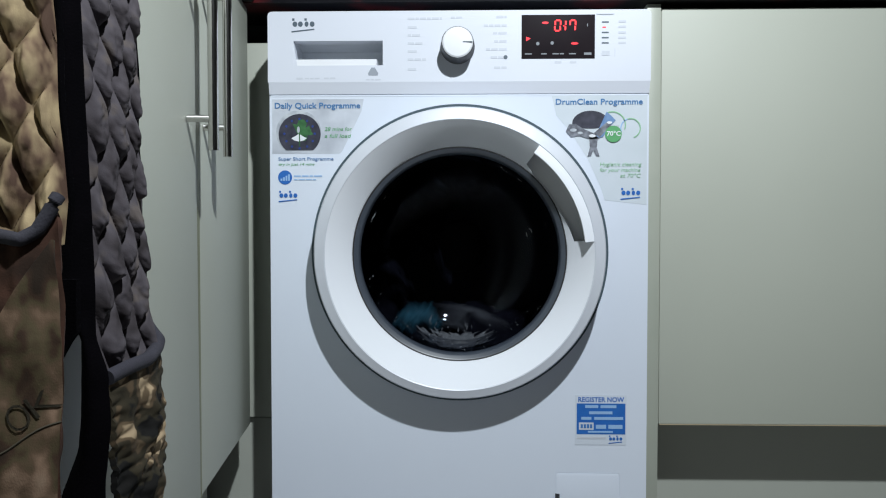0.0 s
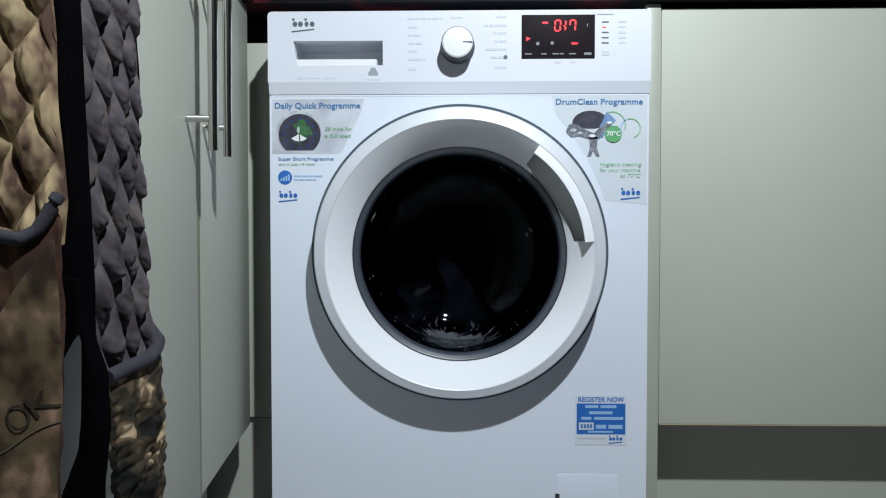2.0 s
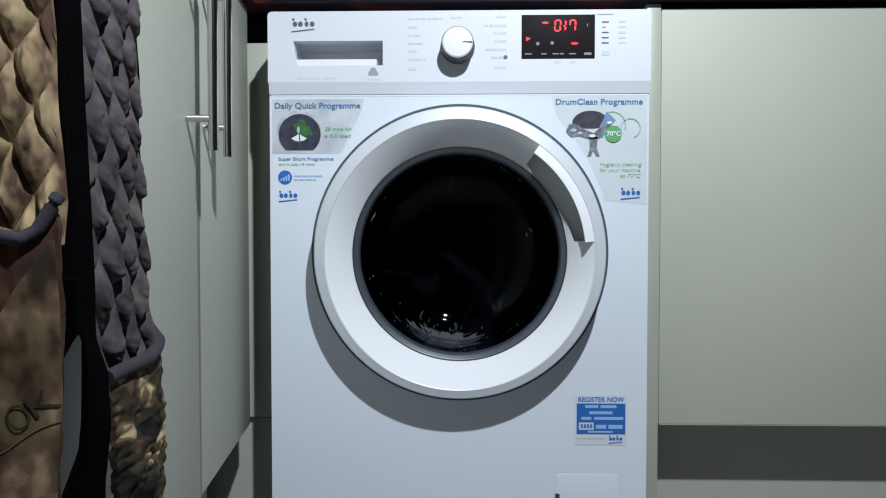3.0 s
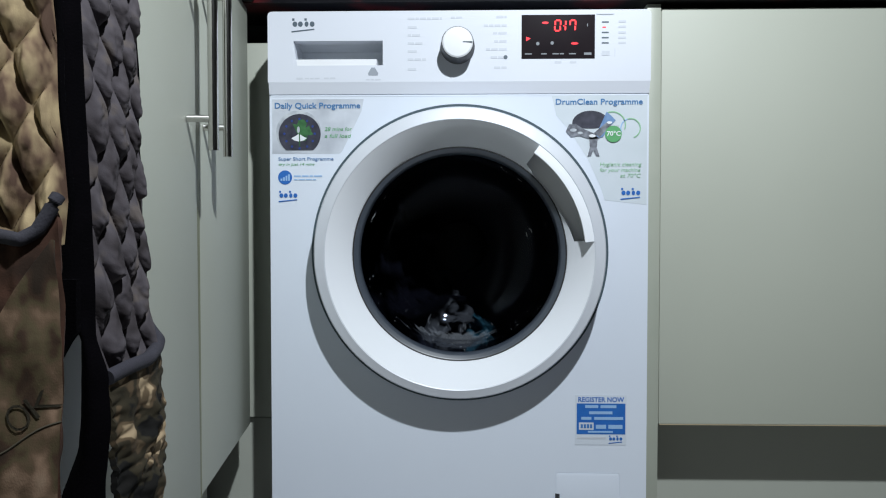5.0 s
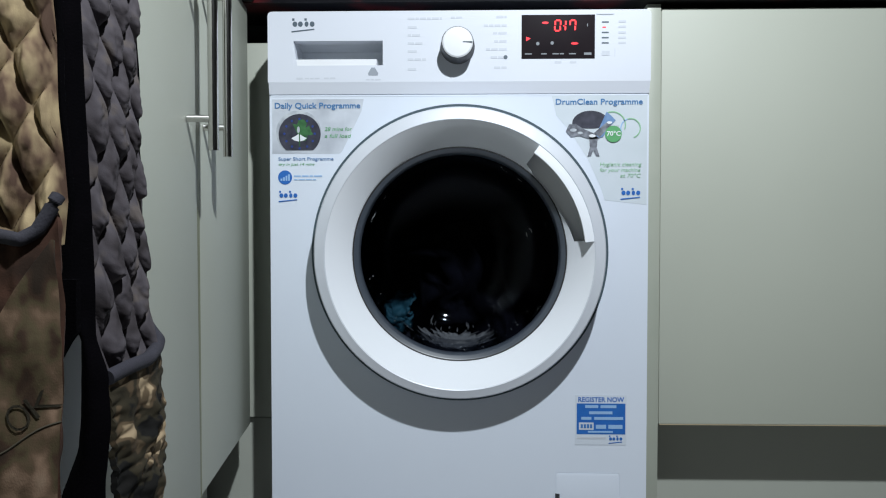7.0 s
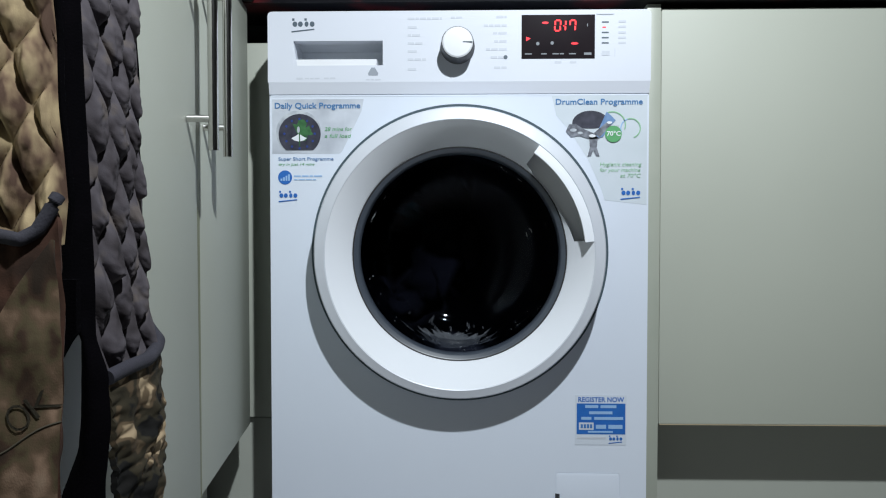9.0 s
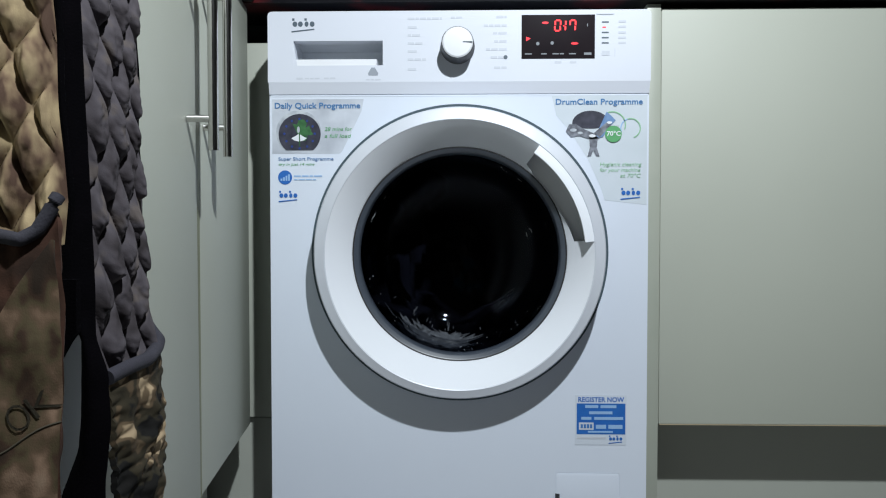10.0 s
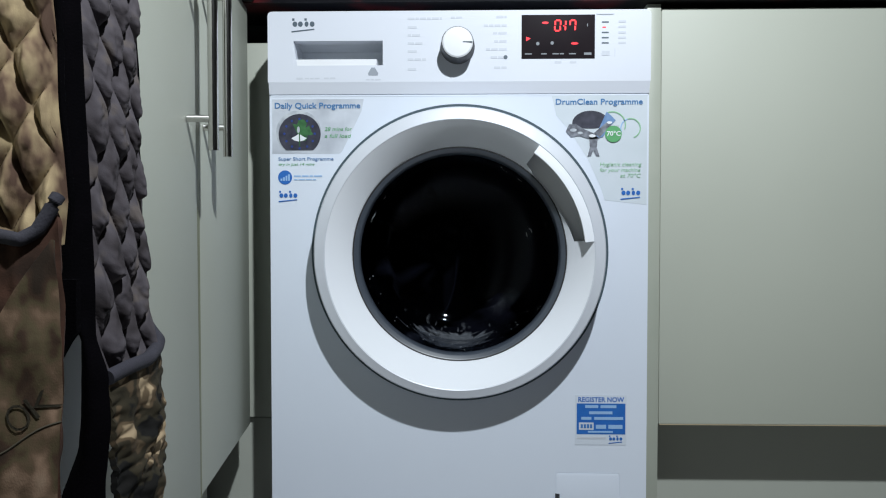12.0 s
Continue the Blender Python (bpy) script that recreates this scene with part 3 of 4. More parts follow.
def machine_door():
    ring = [(0.2190, 0.0), (0.2205, -0.006), (0.2218, -0.046), (0.2210, -0.0510), (0.2192, -0.0534), (0.2064, -0.0562), (0.2049, -0.0567), (0.2035, -0.0558)]
    door = part("door", sunk(lathe(ring + [(0.201, -0.046), (0.206, 0.0)], 144, CX, CZ, closed=True)), SILVER, washer, "round silver porthole door", smooth=14)
    part("funnel", sunk(lathe([(0.2035, -0.0556), (0.2022, -0.0543), (0.1690, -0.0165), (0.1672, -0.0130), (0.1668, 0.004), (0.173, 0.004), (0.200, -0.038)], 132, CX, CZ, 53.5, 366.5, closed=True)), SILVER_IN, door, "silver funnel sloping in to the glass", smooth=28)
    def ridge(a):
        """Width of the lit ledge between the glass and the hollow, by the angle."""
        return 0.0005 + 0.0100 * max(0.0, (25 - a) / 18.5) + 0.0060 * max(0.0, (a - 47) / 6.5)
    # The hollow's grey imitates the shadow that the grip casts on the funnel.
    part("finger_well", sunk(sweep(lambda a: [(0.2026, -0.0530), (0.1993, -0.0520), (0.1975, -0.0260), (0.1955, -0.0130), (0.1672 + ridge(a) + 0.003, -0.0105), (0.1672 + ridge(a), -0.0130 - 1.15 * ridge(a)), (0.1672 + ridge(a), 0.004), (0.201, 0.004)], 28, CX, CZ, 6.5, 53.5)), WELL_SHADE, door, "hollow behind the grip, greyed for the grip's shadow", smooth=28)
    part("well_ridge", sunk(sweep(lambda a: [(0.1671 + ridge(a), -0.0134 - 1.25 * ridge(a)), (0.1672, -0.0130), (0.1668, 0.004), (0.1671 + ridge(a), 0.004)], 28, CX, CZ, 6.5, 53.5)), SILVER_IN, door)
    part("seam", lathe([(0.2180, -0.0005), (0.2338, -0.0010), (0.2338, 0.001), (0.2180, 0.001)], 144, CX, CZ - 0.001, closed=True), SEAM, door)
    # arched grip over the funnel
    grip = [(0.2039, -0.0500), (0.2035, -0.0560), (0.1985, -0.0578), (0.1908, -0.0608), (0.1893, -0.0606), (0.1886, -0.0590), (0.1985, -0.0520)]
    part("handle", sunk(lathe(grip, 40, CX, CZ, 6.0, 54.0, closed=True)), SILVER_IN, door, "arched silver door grip", smooth=35)
    part("glass_rim", sunk(lathe([(0.1670, -0.0120), (0.1655, -0.0134), (0.1640, -0.0128), (0.1612, -0.0088), (0.1598, -0.0082), (0.1580, -0.0050), (0.1566, -0.0010), (0.1560, 0.006), (0.1590, 0.012), (0.1665, 0.008)], 144, CX, CZ, closed=True)), GLASS_RIM, door, "glossy dark glass rim", smooth=40)
    part("gasket_edge", sunk(lathe([(0.1675, -0.0136), (0.1664, -0.0142), (0.1652, -0.0136), (0.1652, -0.0110), (0.1675, -0.0110)], 144, CX, CZ, closed=True)), TUB, door, "thin black edge")
    inner = [(0.1566, 0.0), (0.1552, 0.008), (0.1540, 0.012), (0.1534, 0.016), (0.1518, 0.026), (0.1508, 0.034), (0.1482, 0.060), (0.1438, 0.085), (0.1395, 0.0960), (0.1330, 0.1055), (0.1225, 0.1140), (0.1080, 0.1205), (0.0900, 0.1275), (0.0500, 0.131), (0.0, 0.132)]
    back = [(r * 1.02 + 0.001 if r else 0.0, y + 0.004 + 0.05 * max(0.0, r - 0.09)) for r, y in inner]
    part("porthole_glass", sunk(lathe(inner, 144, CX, CZ, bm=lathe(back, 144, CX, CZ))), GLASS, door, "smoked glass bowl", smooth=60, face_to=(CX, -0.05, CZ))


def machine_inside():
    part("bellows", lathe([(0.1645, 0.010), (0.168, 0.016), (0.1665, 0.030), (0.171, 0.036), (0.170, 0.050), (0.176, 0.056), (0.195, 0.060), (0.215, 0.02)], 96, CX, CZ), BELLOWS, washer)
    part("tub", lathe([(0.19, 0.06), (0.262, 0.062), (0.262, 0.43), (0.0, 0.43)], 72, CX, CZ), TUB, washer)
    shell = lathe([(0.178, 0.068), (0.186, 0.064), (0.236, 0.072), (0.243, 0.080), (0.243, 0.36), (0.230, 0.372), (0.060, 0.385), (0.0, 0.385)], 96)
    drum = part("drum", shell, DRUMMAT, washer, "steel drum, coloured near black for the dim inside")
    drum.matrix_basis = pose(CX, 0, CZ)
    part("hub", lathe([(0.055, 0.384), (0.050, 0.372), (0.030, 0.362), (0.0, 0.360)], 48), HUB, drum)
    for i in range(3):
        a = i * 120 + 20
        bm = box(-0.022, 0.022, 0.10, 0.35, -0.243, -0.195, 0.016, segments=3)
        for v in bm.verts:
            if v.co.z > -0.22:
                v.co.x *= 0.5
        bmesh.ops.rotate(bm, verts=bm.verts, cent=(0, 0, 0), matrix=Matrix.Rotation(radians(a), 3, "Y"))
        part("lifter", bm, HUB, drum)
    return drum


machine_body(), machine_console(), machine_door()
drum = machine_inside()


# ---- advertising stickers on the casing ----
def at(across, down):
    return (-0.71855 + across * 0.00089, 0.85571 - down * 0.00089)


def sticker_quick():
    s = tagged(empty("programme_sticker", pose(MX - 0.0040, MY - 0.0002, 0)), "silver film sticker with blue heading and clock picture", "sticker", "stickers on the washing machine")
    film = part("film", prism([at(482, 175), at(645, 175), at(641, 196), at(606, 268), at(601, 271), at(482, 271)], -0.00015, 0.0), FILM, s, smooth=0)
    y = -0.0008
    lettering("heading", "Daily Quick Programme", 0.0125, *at(486, 191), y, INK_HEAD, s, width=152 * 0.00089, bold=0.0002)
    lettering("slogan", "28 mins for", 0.0085, *at(575, 231), y, INK_GREEN, s, width=49 * 0.00089, shear=0.2)
    lettering("slogan", "a full load", 0.0085, *at(575, 243), y, INK_GREEN, s, width=47 * 0.00089, shear=0.2)
    part("clock_rim", prism([p for p in disc_points(*at(529, 233), 0.03560, 0.03420) if p[1] > at(0, 266)[1]], y + 0.0003, y + 0.0006), CHROME_INK, s, smooth=0)
    part("clock_face", prism([p for p in disc_points(*at(531, 237), 0.03330, 0.03200) if p[1] > at(0, 268)[1]], y - 0.0005, y), PIC_DARK, s, smooth=0)
    rng = random.Random(3)
    patch = [at(531 + (7 + 18 * rng.random() ** 0.6) * math.cos(radians(a)), 233 - (7 + 17 * rng.random() ** 0.6) * math.sin(radians(a))) for a in range(-60, 125, 9)]
    part("clock_patch", prism([at(529, 240)] + patch, y - 0.0007, y - 0.0003), PIC_GREEN, s, smooth=0)
    for i in range(12):
        a = radians(i * 30)
        part("clock_dot", prism(disc_points(*at(531 + 27 * math.cos(a), 236 - 26 * math.sin(a)), 0.0019, steps=10), y - 0.0010, y - 0.0006), PIC_DOT, s, smooth=0)
    part("hanger", prism([at(516, 244), at(524, 240), at(530, 236), at(536, 240), at(544, 244), at(538, 248), at(530, 250), at(522, 248)], y - 0.0011, y - 0.0006), INK_WHITE, s, smooth=0)
    part("hanger", prism(disc_points(*at(529, 229), 0.0022, 0.0052, 14), y - 0.0011, y - 0.0006), CHROME_INK, s, smooth=0)
    part("hand", box(at(530, 0)[0], at(532, 0)[0], y - 0.0013, y - 0.0008, at(0, 258)[1], at(0, 234)[1]), PIC_GREEN, s, smooth=0)


def sticker_short():
    s = tagged(empty("programme_label", pose(MX, MY - 0.0002, 0)), "small clear label with blue and green print", "sticker", "stickers on the washing machine")
    y = -0.0005
    lettering("heading", "Super Short Programme", 0.0075, *at(488, 283), y, INK_HEAD, s, width=98 * 0.00089)
    lettering("slogan", "dry in just 14 mins", 0.006, *at(488, 292), y, INK_GREEN, s, width=64 * 0.00089, shear=0.2)
    part("badge", prism(disc_points(*at(500, 313), 0.01109), y, y + 0.0003), INK_BLUE, s, smooth=0)
    for i in range(4):
        part("badge_bar", box(*sorted((at(492 + 4.5 * i, 0)[0], at(495 + 4.5 * i, 0)[0])), y - 0.0003, y, at(0, 319)[1], at(0, 315 - 2.5 * i)[1]), INK_LIGHTBLUE, s, smooth=0)
    bars("print", [(at(516, 0)[0], at(566, 0)[0], at(0, 312)[1], at(0, 309.5)[1]), (at(516, 0)[0], at(555, 0)[0], at(0, 318)[1], at(0, 316)[1])], y, INK_LIGHTBLUE, s)
    maker_mark(s, *at(489, 345), 33 * 0.00089, y, INK_BLUE)


def sticker_drum():
    s = tagged(empty("drum_sticker", pose(MX - 0.0040, MY - 0.0002, 0)), "pale film sticker with blue heading and drum picture", "sticker", "stickers on the washing machine")
    part("film", prism([at(976, 170), at(1143, 170), at(1143, 362), at(1070, 354), at(1062, 330), at(1040, 282), at(1008, 232), at(984, 205)], -0.00012, 0.0), FILM_PALE, s, smooth=0)
    y = -0.0008
    lettering("heading", "DrumClean Programme", 0.0125, *at(982, 186), y, INK_HEAD, s, width=152 * 0.00089, bold=0.0002)
    part("drum_picture", prism(disc_points(*at(1044, 219), 0.0285, 0.0195, 30, 0, 180) + disc_points(*at(1044, 219), 0.0285, 0.0080, 20, 180, 360), y - 0.0003, y + 0.0003), PIC_DARK, s, smooth=0)
    part("drum_picture", prism([at(1072, 199), at(1080, 206), at(1088, 214), at(1076, 226), at(1066, 243), at(1053, 246), at(1058, 230)], y - 0.0005, y - 0.0001), PIC_BLUE, s, smooth=0)
    arms = [[(1001, 233), (1006, 221), (1018, 220), (1030, 228), (1048, 236), (1060, 246), (1044, 247), (1024, 241), (1010, 243)], [(1042, 243), (1057, 243), (1055, 262), (1060, 277), (1054, 276), (1049, 266), (1045, 276), (1039, 277), (1043, 262)], [(1050, 236), (1074, 216), (1080, 222), (1060, 244)]]
    for arm in arms:
        part("bracket", prism([at(*p) for p in arm], y - 0.0007, y - 0.0003), PIC_MID, s, smooth=0)
    for x, z, r, m in ((1014, 231, 5, CHROME_INK), (1026, 236, 4, CHROME_INK), (1047, 241, 5, INK_WHITE), (1077, 218, 4, INK_WHITE), (1090, 224, 3, CHROME_INK)):
        part("glint", prism(disc_points(*at(x, z), r * 0.00105, r * 0.00050, 12), y - 0.0010, y - 0.0006), m, s, smooth=0)
    part("badge", prism(disc_points(*at(1084, 238), 0.01290), y - 0.0011, y - 0.0006), INK_GREEN, s, smooth=0)
    lettering("temperature", "70°C", 0.010, *at(1072, 241), y - 0.0014, INK_WHITE, s, width=24 * 0.00089, bold=0.0002)
    for cx, cz, r, a0, a1, m in ((1082, 222, 24, -20, 110, INK_GREEN), (1114, 228, 18, -70, 110, INK_GREEN), (1114, 228, 18, 110, 200, INK_LIGHTBLUE)):
        o = disc_points(*at(cx, cz), r * 0.00089, steps=16, a0=a0, a1=a1)
        i = disc_points(*at(cx, cz), (r - 2) * 0.00089, steps=16, a0=a0, a1=a1)
        part("swirl", prism(o + i[::-1], y - 0.0002, y + 0.0002), m if m is INK_LIGHTBLUE else INK_SOFTGREEN, s, smooth=0)
    lettering("slogan", "Hygienic cleaning", 0.0085, *at(1060, 294), y, INK_SOFTGREEN, s, width=73 * 0.00089, shear=0.2)
    lettering("slogan", "for your machine", 0.0085, *at(1060, 304), y, INK_SOFTGREEN, s, width=71 * 0.00089, shear=0.2)
    lettering("slogan", "at 70°C", 0.0085, *at(1096, 314), y, INK_SOFTGREEN, s, width=36 * 0.00089, shear=0.2)
    maker_mark(s, *at(1098, 341), 34 * 0.00089, y, INK_BLUE)


def sticker_register():
    s = tagged(empty("guarantee_sticker", pose(MX, MY - 0.0002, 0)), "blue and white guarantee sticker with white lettering", "sticker", "stickers on the washing machine")
    part("film", prism([at(1015, 699), at(1106, 699), at(1106, 788), at(1015, 788)], -0.0005, 0.0), FILM_CLEAR, s, smooth=0)
    y = -0.0008
    part("panel", prism([at(1018, 714), at(1104, 714), at(1104, 769), at(1018, 769)], y, y + 0.0003), INK_BLUE, s, smooth=0)
    lettering("heading", "REGISTER NOW", 0.0105, *at(1020, 711), y, INK_BLUE, s, width=81 * 0.00089, bold=0.0002)
    def line(x0, x1, z0, z1, m):
        a, b = at(x0, z1), at(x1, z0)
        part("print", box(a[0], b[0], y - 0.0003, y, a[1], b[1]), m, s, smooth=0)
    for x0, x1, z0, z1 in ((1033, 1056, 717, 722), (1060, 1088, 717, 722), (1040, 1081, 728, 733), (1026, 1044, 738, 743), (1049, 1100, 738, 743), (1052, 1070, 752, 759), (1074, 1099, 752, 759), (1038, 1082, 763, 766)):
        line(x0, x1, z0, z1, INK_LIGHTBLUE)
    line(1022, 1048, 748, 761, INK_PALE)
    for i in range(4):
        p, q = at(1025 + i * 5.5, 758), at(1029 + i * 5.5, 751)
        part("print", box(p[0], q[0], y - 0.0006, y - 0.0002, p[1], q[1]), INK_MIDBLUE, s, smooth=0)
    line(1019, 1070, 773, 777, INK_PALE)
    maker_mark(s, *at(1075, 777), 24 * 0.00089, y, INK_BLUE)


sticker_quick(), sticker_short(), sticker_drum(), sticker_register()


# ---- the washing behind the glass ----
def garment(name, label, mat, size, seed):
    """A crumpled wet cloth: a folded thick sheet with deep uneven creases."""
    off = Vector((seed * 3.1, seed * 1.7, seed * 0.9))
    def place(u, v):
        p = Vector((u * 2.2, v * 2.2, 0)) + off
        q = noise.noise_vector(p) + 0.45 * noise.noise_vector(p * 2.3) + 0.2 * noise.noise_vector(p * 5)
        x, y = (u - 0.5) * 1.5, (v - 0.5) * 1.5
        return ((x + 0.55 * q.x) * size[0], (y + 0.5 * q.y) * size[1], (1.1 * q.z - 0.6 * (x * x + y * y)) * size[2])
    return tagged(part(name, sheet(place, 44, 44, 0.003), mat, smooth=80), label, "laundry", "washing in the drum")


teal = garment("washed_cloth", "wet teal cotton cloth tumbling in the drum", WASH_TEAL, (0.044, 0.045, 0.030), 2)
white = garment("washed_cloth", "wet pale grey cotton cloth tumbling in the drum", WASH_WHITE, (0.064, 0.055, 0.042), 5)
darks = [garment("washed_garment", "wet black garment tumbling in the drum", WASH_DARK, (0.14, 0.13, 0.09), 7 + i) for i in range(4)]


def bowl(y):
    """The radius just behind the glass bowl at the depth y."""
    rows = [(0.0, 0.1566), (0.034, 0.1508), (0.060, 0.1482), (0.085, 0.1438), (0.096, 0.1395), (0.1055, 0.1330), (0.114, 0.1225), (0.1205, 0.1080)]
    for (y0, r0), (y1, r1) in zip(rows, rows[1:]):
        if y <= y1:
            return r0 + (r1 - r0) * (y - y0) / (y1 - y0)
    return rows[-1][1]


def on_bowl(bm, angle, y, across, along, bend, thick, behind=0.0056):
    """A flattened streak that lies on the bowl, long in depth and leaning round the axis by bend."""
    for v in bmesh.ops.create_icosphere(bm, subdivisions=2, radius=1.0)["verts"]:
        f = v.co.y
        taper = 1 - 0.45 * f
        yy = min(0.120, max(0.006, y + along * f))
        r = bowl(yy) + behind + thick * v.co.z
        a = angle + (across * taper * v.co.x + bend * (f + 0.45 * f * f)) / r
        v.co = Vector((r * math.cos(a), yy, r * math.sin(a)))


def suds(seed, spread, count):
    """Foam splashed up the back of the glass bowl from its lowest point, in a fan of streaks."""
    bm = bmesh.new()
    rng = random.Random(seed)
    for i in range(count):
        fan = rng.gauss(0, 1)
        a = radians(-91 + spread * fan)
        kind = rng.random()
        if kind < 0.45:
            on_bowl(bm, a, rng.uniform(0.055, 0.100), rng.uniform(0.0025, 0.0085), rng.uniform(0.003, 0.010), 0.006 * fan + rng.gauss(0, 0.004), 0.0004)
        elif kind < 0.75:
            on_bowl(bm, a * 0.35 + radians(-91) * 0.65, rng.uniform(0.050, 0.080), rng.uniform(0.003, 0.009), rng.uniform(0.004, 0.014), rng.gauss(0, 0.003), 0.0006)
        else:
            on_bowl(bm, a + radians(rng.gauss(0, spread)), rng.uniform(0.02, 0.115), rng.uniform(0.0005, 0.0012), rng.uniform(0.001, 0.004), 0.0, 0.0004)
    ob = part("suds", bm, FOAM, smooth=80)
    ob.matrix_world = pose(MX + CX, MY, CZ - SINK)
    return tagged(ob, "pale soap suds up the glass bowl, with haze imitating its reflections", "suds", kind="stuff")


# The wider batch doubles as a haze imitating dim reflections low in the glass.
foam = [suds(4, 6, 170), suds(9, 14, 150)]


def glints_and_drops():
    """Pale blobs that stand in for glints in the glass, and a scatter of water drops."""
    bm = bmesh.new()
    rng = random.Random(21)
    # These clusters imitate fixed reflections; the later scatter is plain drops.
    for deg, y, across, along in ((143, 0.030, 0.0030, 0.0045), (156, 0.032, 0.0050, 0.0040), (159, 0.027, 0.0030, 0.0035), (64, 0.020, 0.0022, 0.0030), (61, 0.027, 0.0012, 0.0022), (51, 0.024, 0.0040, 0.0025), (-35, 0.012, 0.0012, 0.0020), (17, 0.112, 0.0060, 0.0008)):
        for k in range(3):
            on_bowl(bm, radians(deg + rng.gauss(0, 1.1)), y + rng.gauss(0, 0.002), across * rng.uniform(0.25, 0.7), along * rng.uniform(0.25, 0.6), 0.0, 0.0005, -0.0004)
    for k in range(26):
        on_bowl(bm, radians(rng.uniform(185, 345)), rng.uniform(0.010, 0.07), rng.uniform(0.0004, 0.0009), rng.uniform(0.0008, 0.002), 0.0, 0.0004, -0.0003)
    ob = part("glints_and_drops", bm, DROP_GLINT, smooth=80)
    ob.matrix_world = pose(MX + CX, MY, CZ - SINK)
    return tagged(ob, "pale painted glints and small water drops on the porthole glass", "water drops", kind="stuff")


glints_and_drops()


# ---- quilted oven gloves hanging in front of the cabinet ----
def pillow(a, b, power=0.5):
    """Height of diamond quilting, 0 on the stitched lines and 1 in the middle of a pad."""
    return (abs(math.sin(math.pi * (a + b))) * abs(math.sin(math.pi * (a - b)))) ** power


def line(points, t):
    """The place at height t on a run of (t, x, y) rows."""
    for (t0, *a), (t1, *b) in zip(points, points[1:]):
        if t <= t1 or (t1, *b) == tuple(points[-1]):
            k = (t - t0) / (t1 - t0)
            return [p + (q - p) * k for p, q in zip(a, b)]


def glove_near():
    g = tagged(empty("oven_glove", pose(-0.232, 0.41, 0.5)), "tan camouflage quilted oven glove with dark binding", "oven glove", "oven gloves by the cabinet")
    edge = [(-0.25, 0.016, 0), (-0.145, 0.0180, 0), (-0.105, 0.0205, 0), (-0.06, 0.0220, 0), (0.0, 0.0180, 0), (0.06, 0.0135, 0), (0.12, 0.0100, 0), (0.34, 0.008, 0)]
    def lining(u, v):
        z = -0.010 + 0.33 * v
        x = -0.031 + (0.031 + line(edge, z)[0] - 0.004 * max(0, 1 - v * 14)) * u
        bow = 0.004 * math.sin(math.pi * u) + 0.003 * noise.noise(Vector((u * 2, v * 7, 1)))
        q = noise.noise_vector(Vector((x * 40, z * 30, 6))) * 0.05
        one = abs(math.sin(math.pi * ((z + 3.0 * x - 0.0716) / 0.050 + q.x)))
        two = abs(math.sin(math.pi * ((z - 2.0 * x - 0.105) / 0.0460 + q.y)))
        p = (one * two) ** 0.60 * min(1, (1 - u) * 9)
        h = 0.0095 * p + 0.0024 * p * noise.noise(Vector((x * 190, z * 90, 3))) + 0.0010 * p * noise.noise(Vector((x * 380, z * 160, 8)))
        return (x, 0.012 * (u - 0.6) - bow - h, z - 0.15 * h)
    part("lining", sheet(lining, 90, 420, 0.005), QUILT_TAN, g, "tan diamond-quilted lining", smooth=70)
    hem = [(-0.06, -0.006, 0), (-0.010, -0.0042, 0), (0.003, -0.0070, 0), (0.0095, -0.0022, 0), (0.0150, 0.0085, 0), (0.020, 0.020, 0)]
    def pocket(u, v):
        x0 = line(edge, -0.25 + 0.25 * v)[0]
        x = -0.031 + (0.031 + x0 - 0.001) * u
        z = -0.25 + (0.25 + line(hem, x)[0]) * v
        w = noise.noise(Vector((u * 3, v * 7, 4))) + 0.5 * noise.noise(Vector((u * 8, v * 14, 9)))
        return (x, -0.013 - 0.006 * math.sin(math.pi * u) + 0.012 * (u - 0.6) + 0.003 * w, z)
    part("pocket", sheet(pocket, 60, 120, 0.004), POCKET_DARK, g, "dark russet cotton hand pocket", smooth=60)
    def surface(x, z):
        right = line(edge, z)[0] + 0.0006
        uu = (x + 0.031) / (right + 0.031)
        w = noise.noise(Vector((uu * 3, z * 28, 4))) + 0.5 * noise.noise(Vector((x * 90, z * 50, 9)))
        return -0.019 - 0.006 * math.sin(math.pi * uu) + 0.012 * (uu - 0.6) + 0.0032 * w
    def flap(u, v):
        z = -0.25 + 0.243 * v
        right = line(edge, z)[0] + 0.0006
        left = -0.031 if z < -0.095 else -0.031 + (z + 0.095) / 0.035 * 0.019 if z < -0.06 else -0.012 + (z + 0.06) / 0.053 * 0.030
        left = min(left, right - 0.0015)
        x = left + (right - left) * u
        return (x, surface(x, z), z)
    fl = part("flap", sheet(flap, 60, 140, 0.003), CAMO_BROWN, g, "brown printed cotton flap with lettering", smooth=60)
    rim = [Vector(pocket(u / 40, 1.0)) + Vector((0, -0.001, 0)) for u in range(41)]
    rim.append(rim[-1] + Vector((0.0010, 0.0020, 0.0030)))
    part("hem_binding", tube(rim, 0.0038, 14), BINDING, g, "dark rolled binding")
    part("edge_binding", tube([Vector(lining(1.0, v / 30)) + Vector((0.0, 0.003, 0)) for v in range(31)], 0.0022, 10), SHADED_CLOTH, g, "dark rolled binding")
    for txt, x, z, tilt in (("O", 0.0010, -0.1070, -20), ("K", 0.0102, -0.1010, -30)):
        ob = lettering("lettering", txt, 0.0205 if txt == "O" else 0.0175, 0, 0, 0, INK_CLOTH, fl, turn=pose(x, 0, z, 0, tilt, 0), width=0.0100 if txt == "O" else 0.0120, bold=-0.0002)
        for v in ob.data.vertices:
            v.co.y = surface(v.co.x, v.co.z) - 0.0009
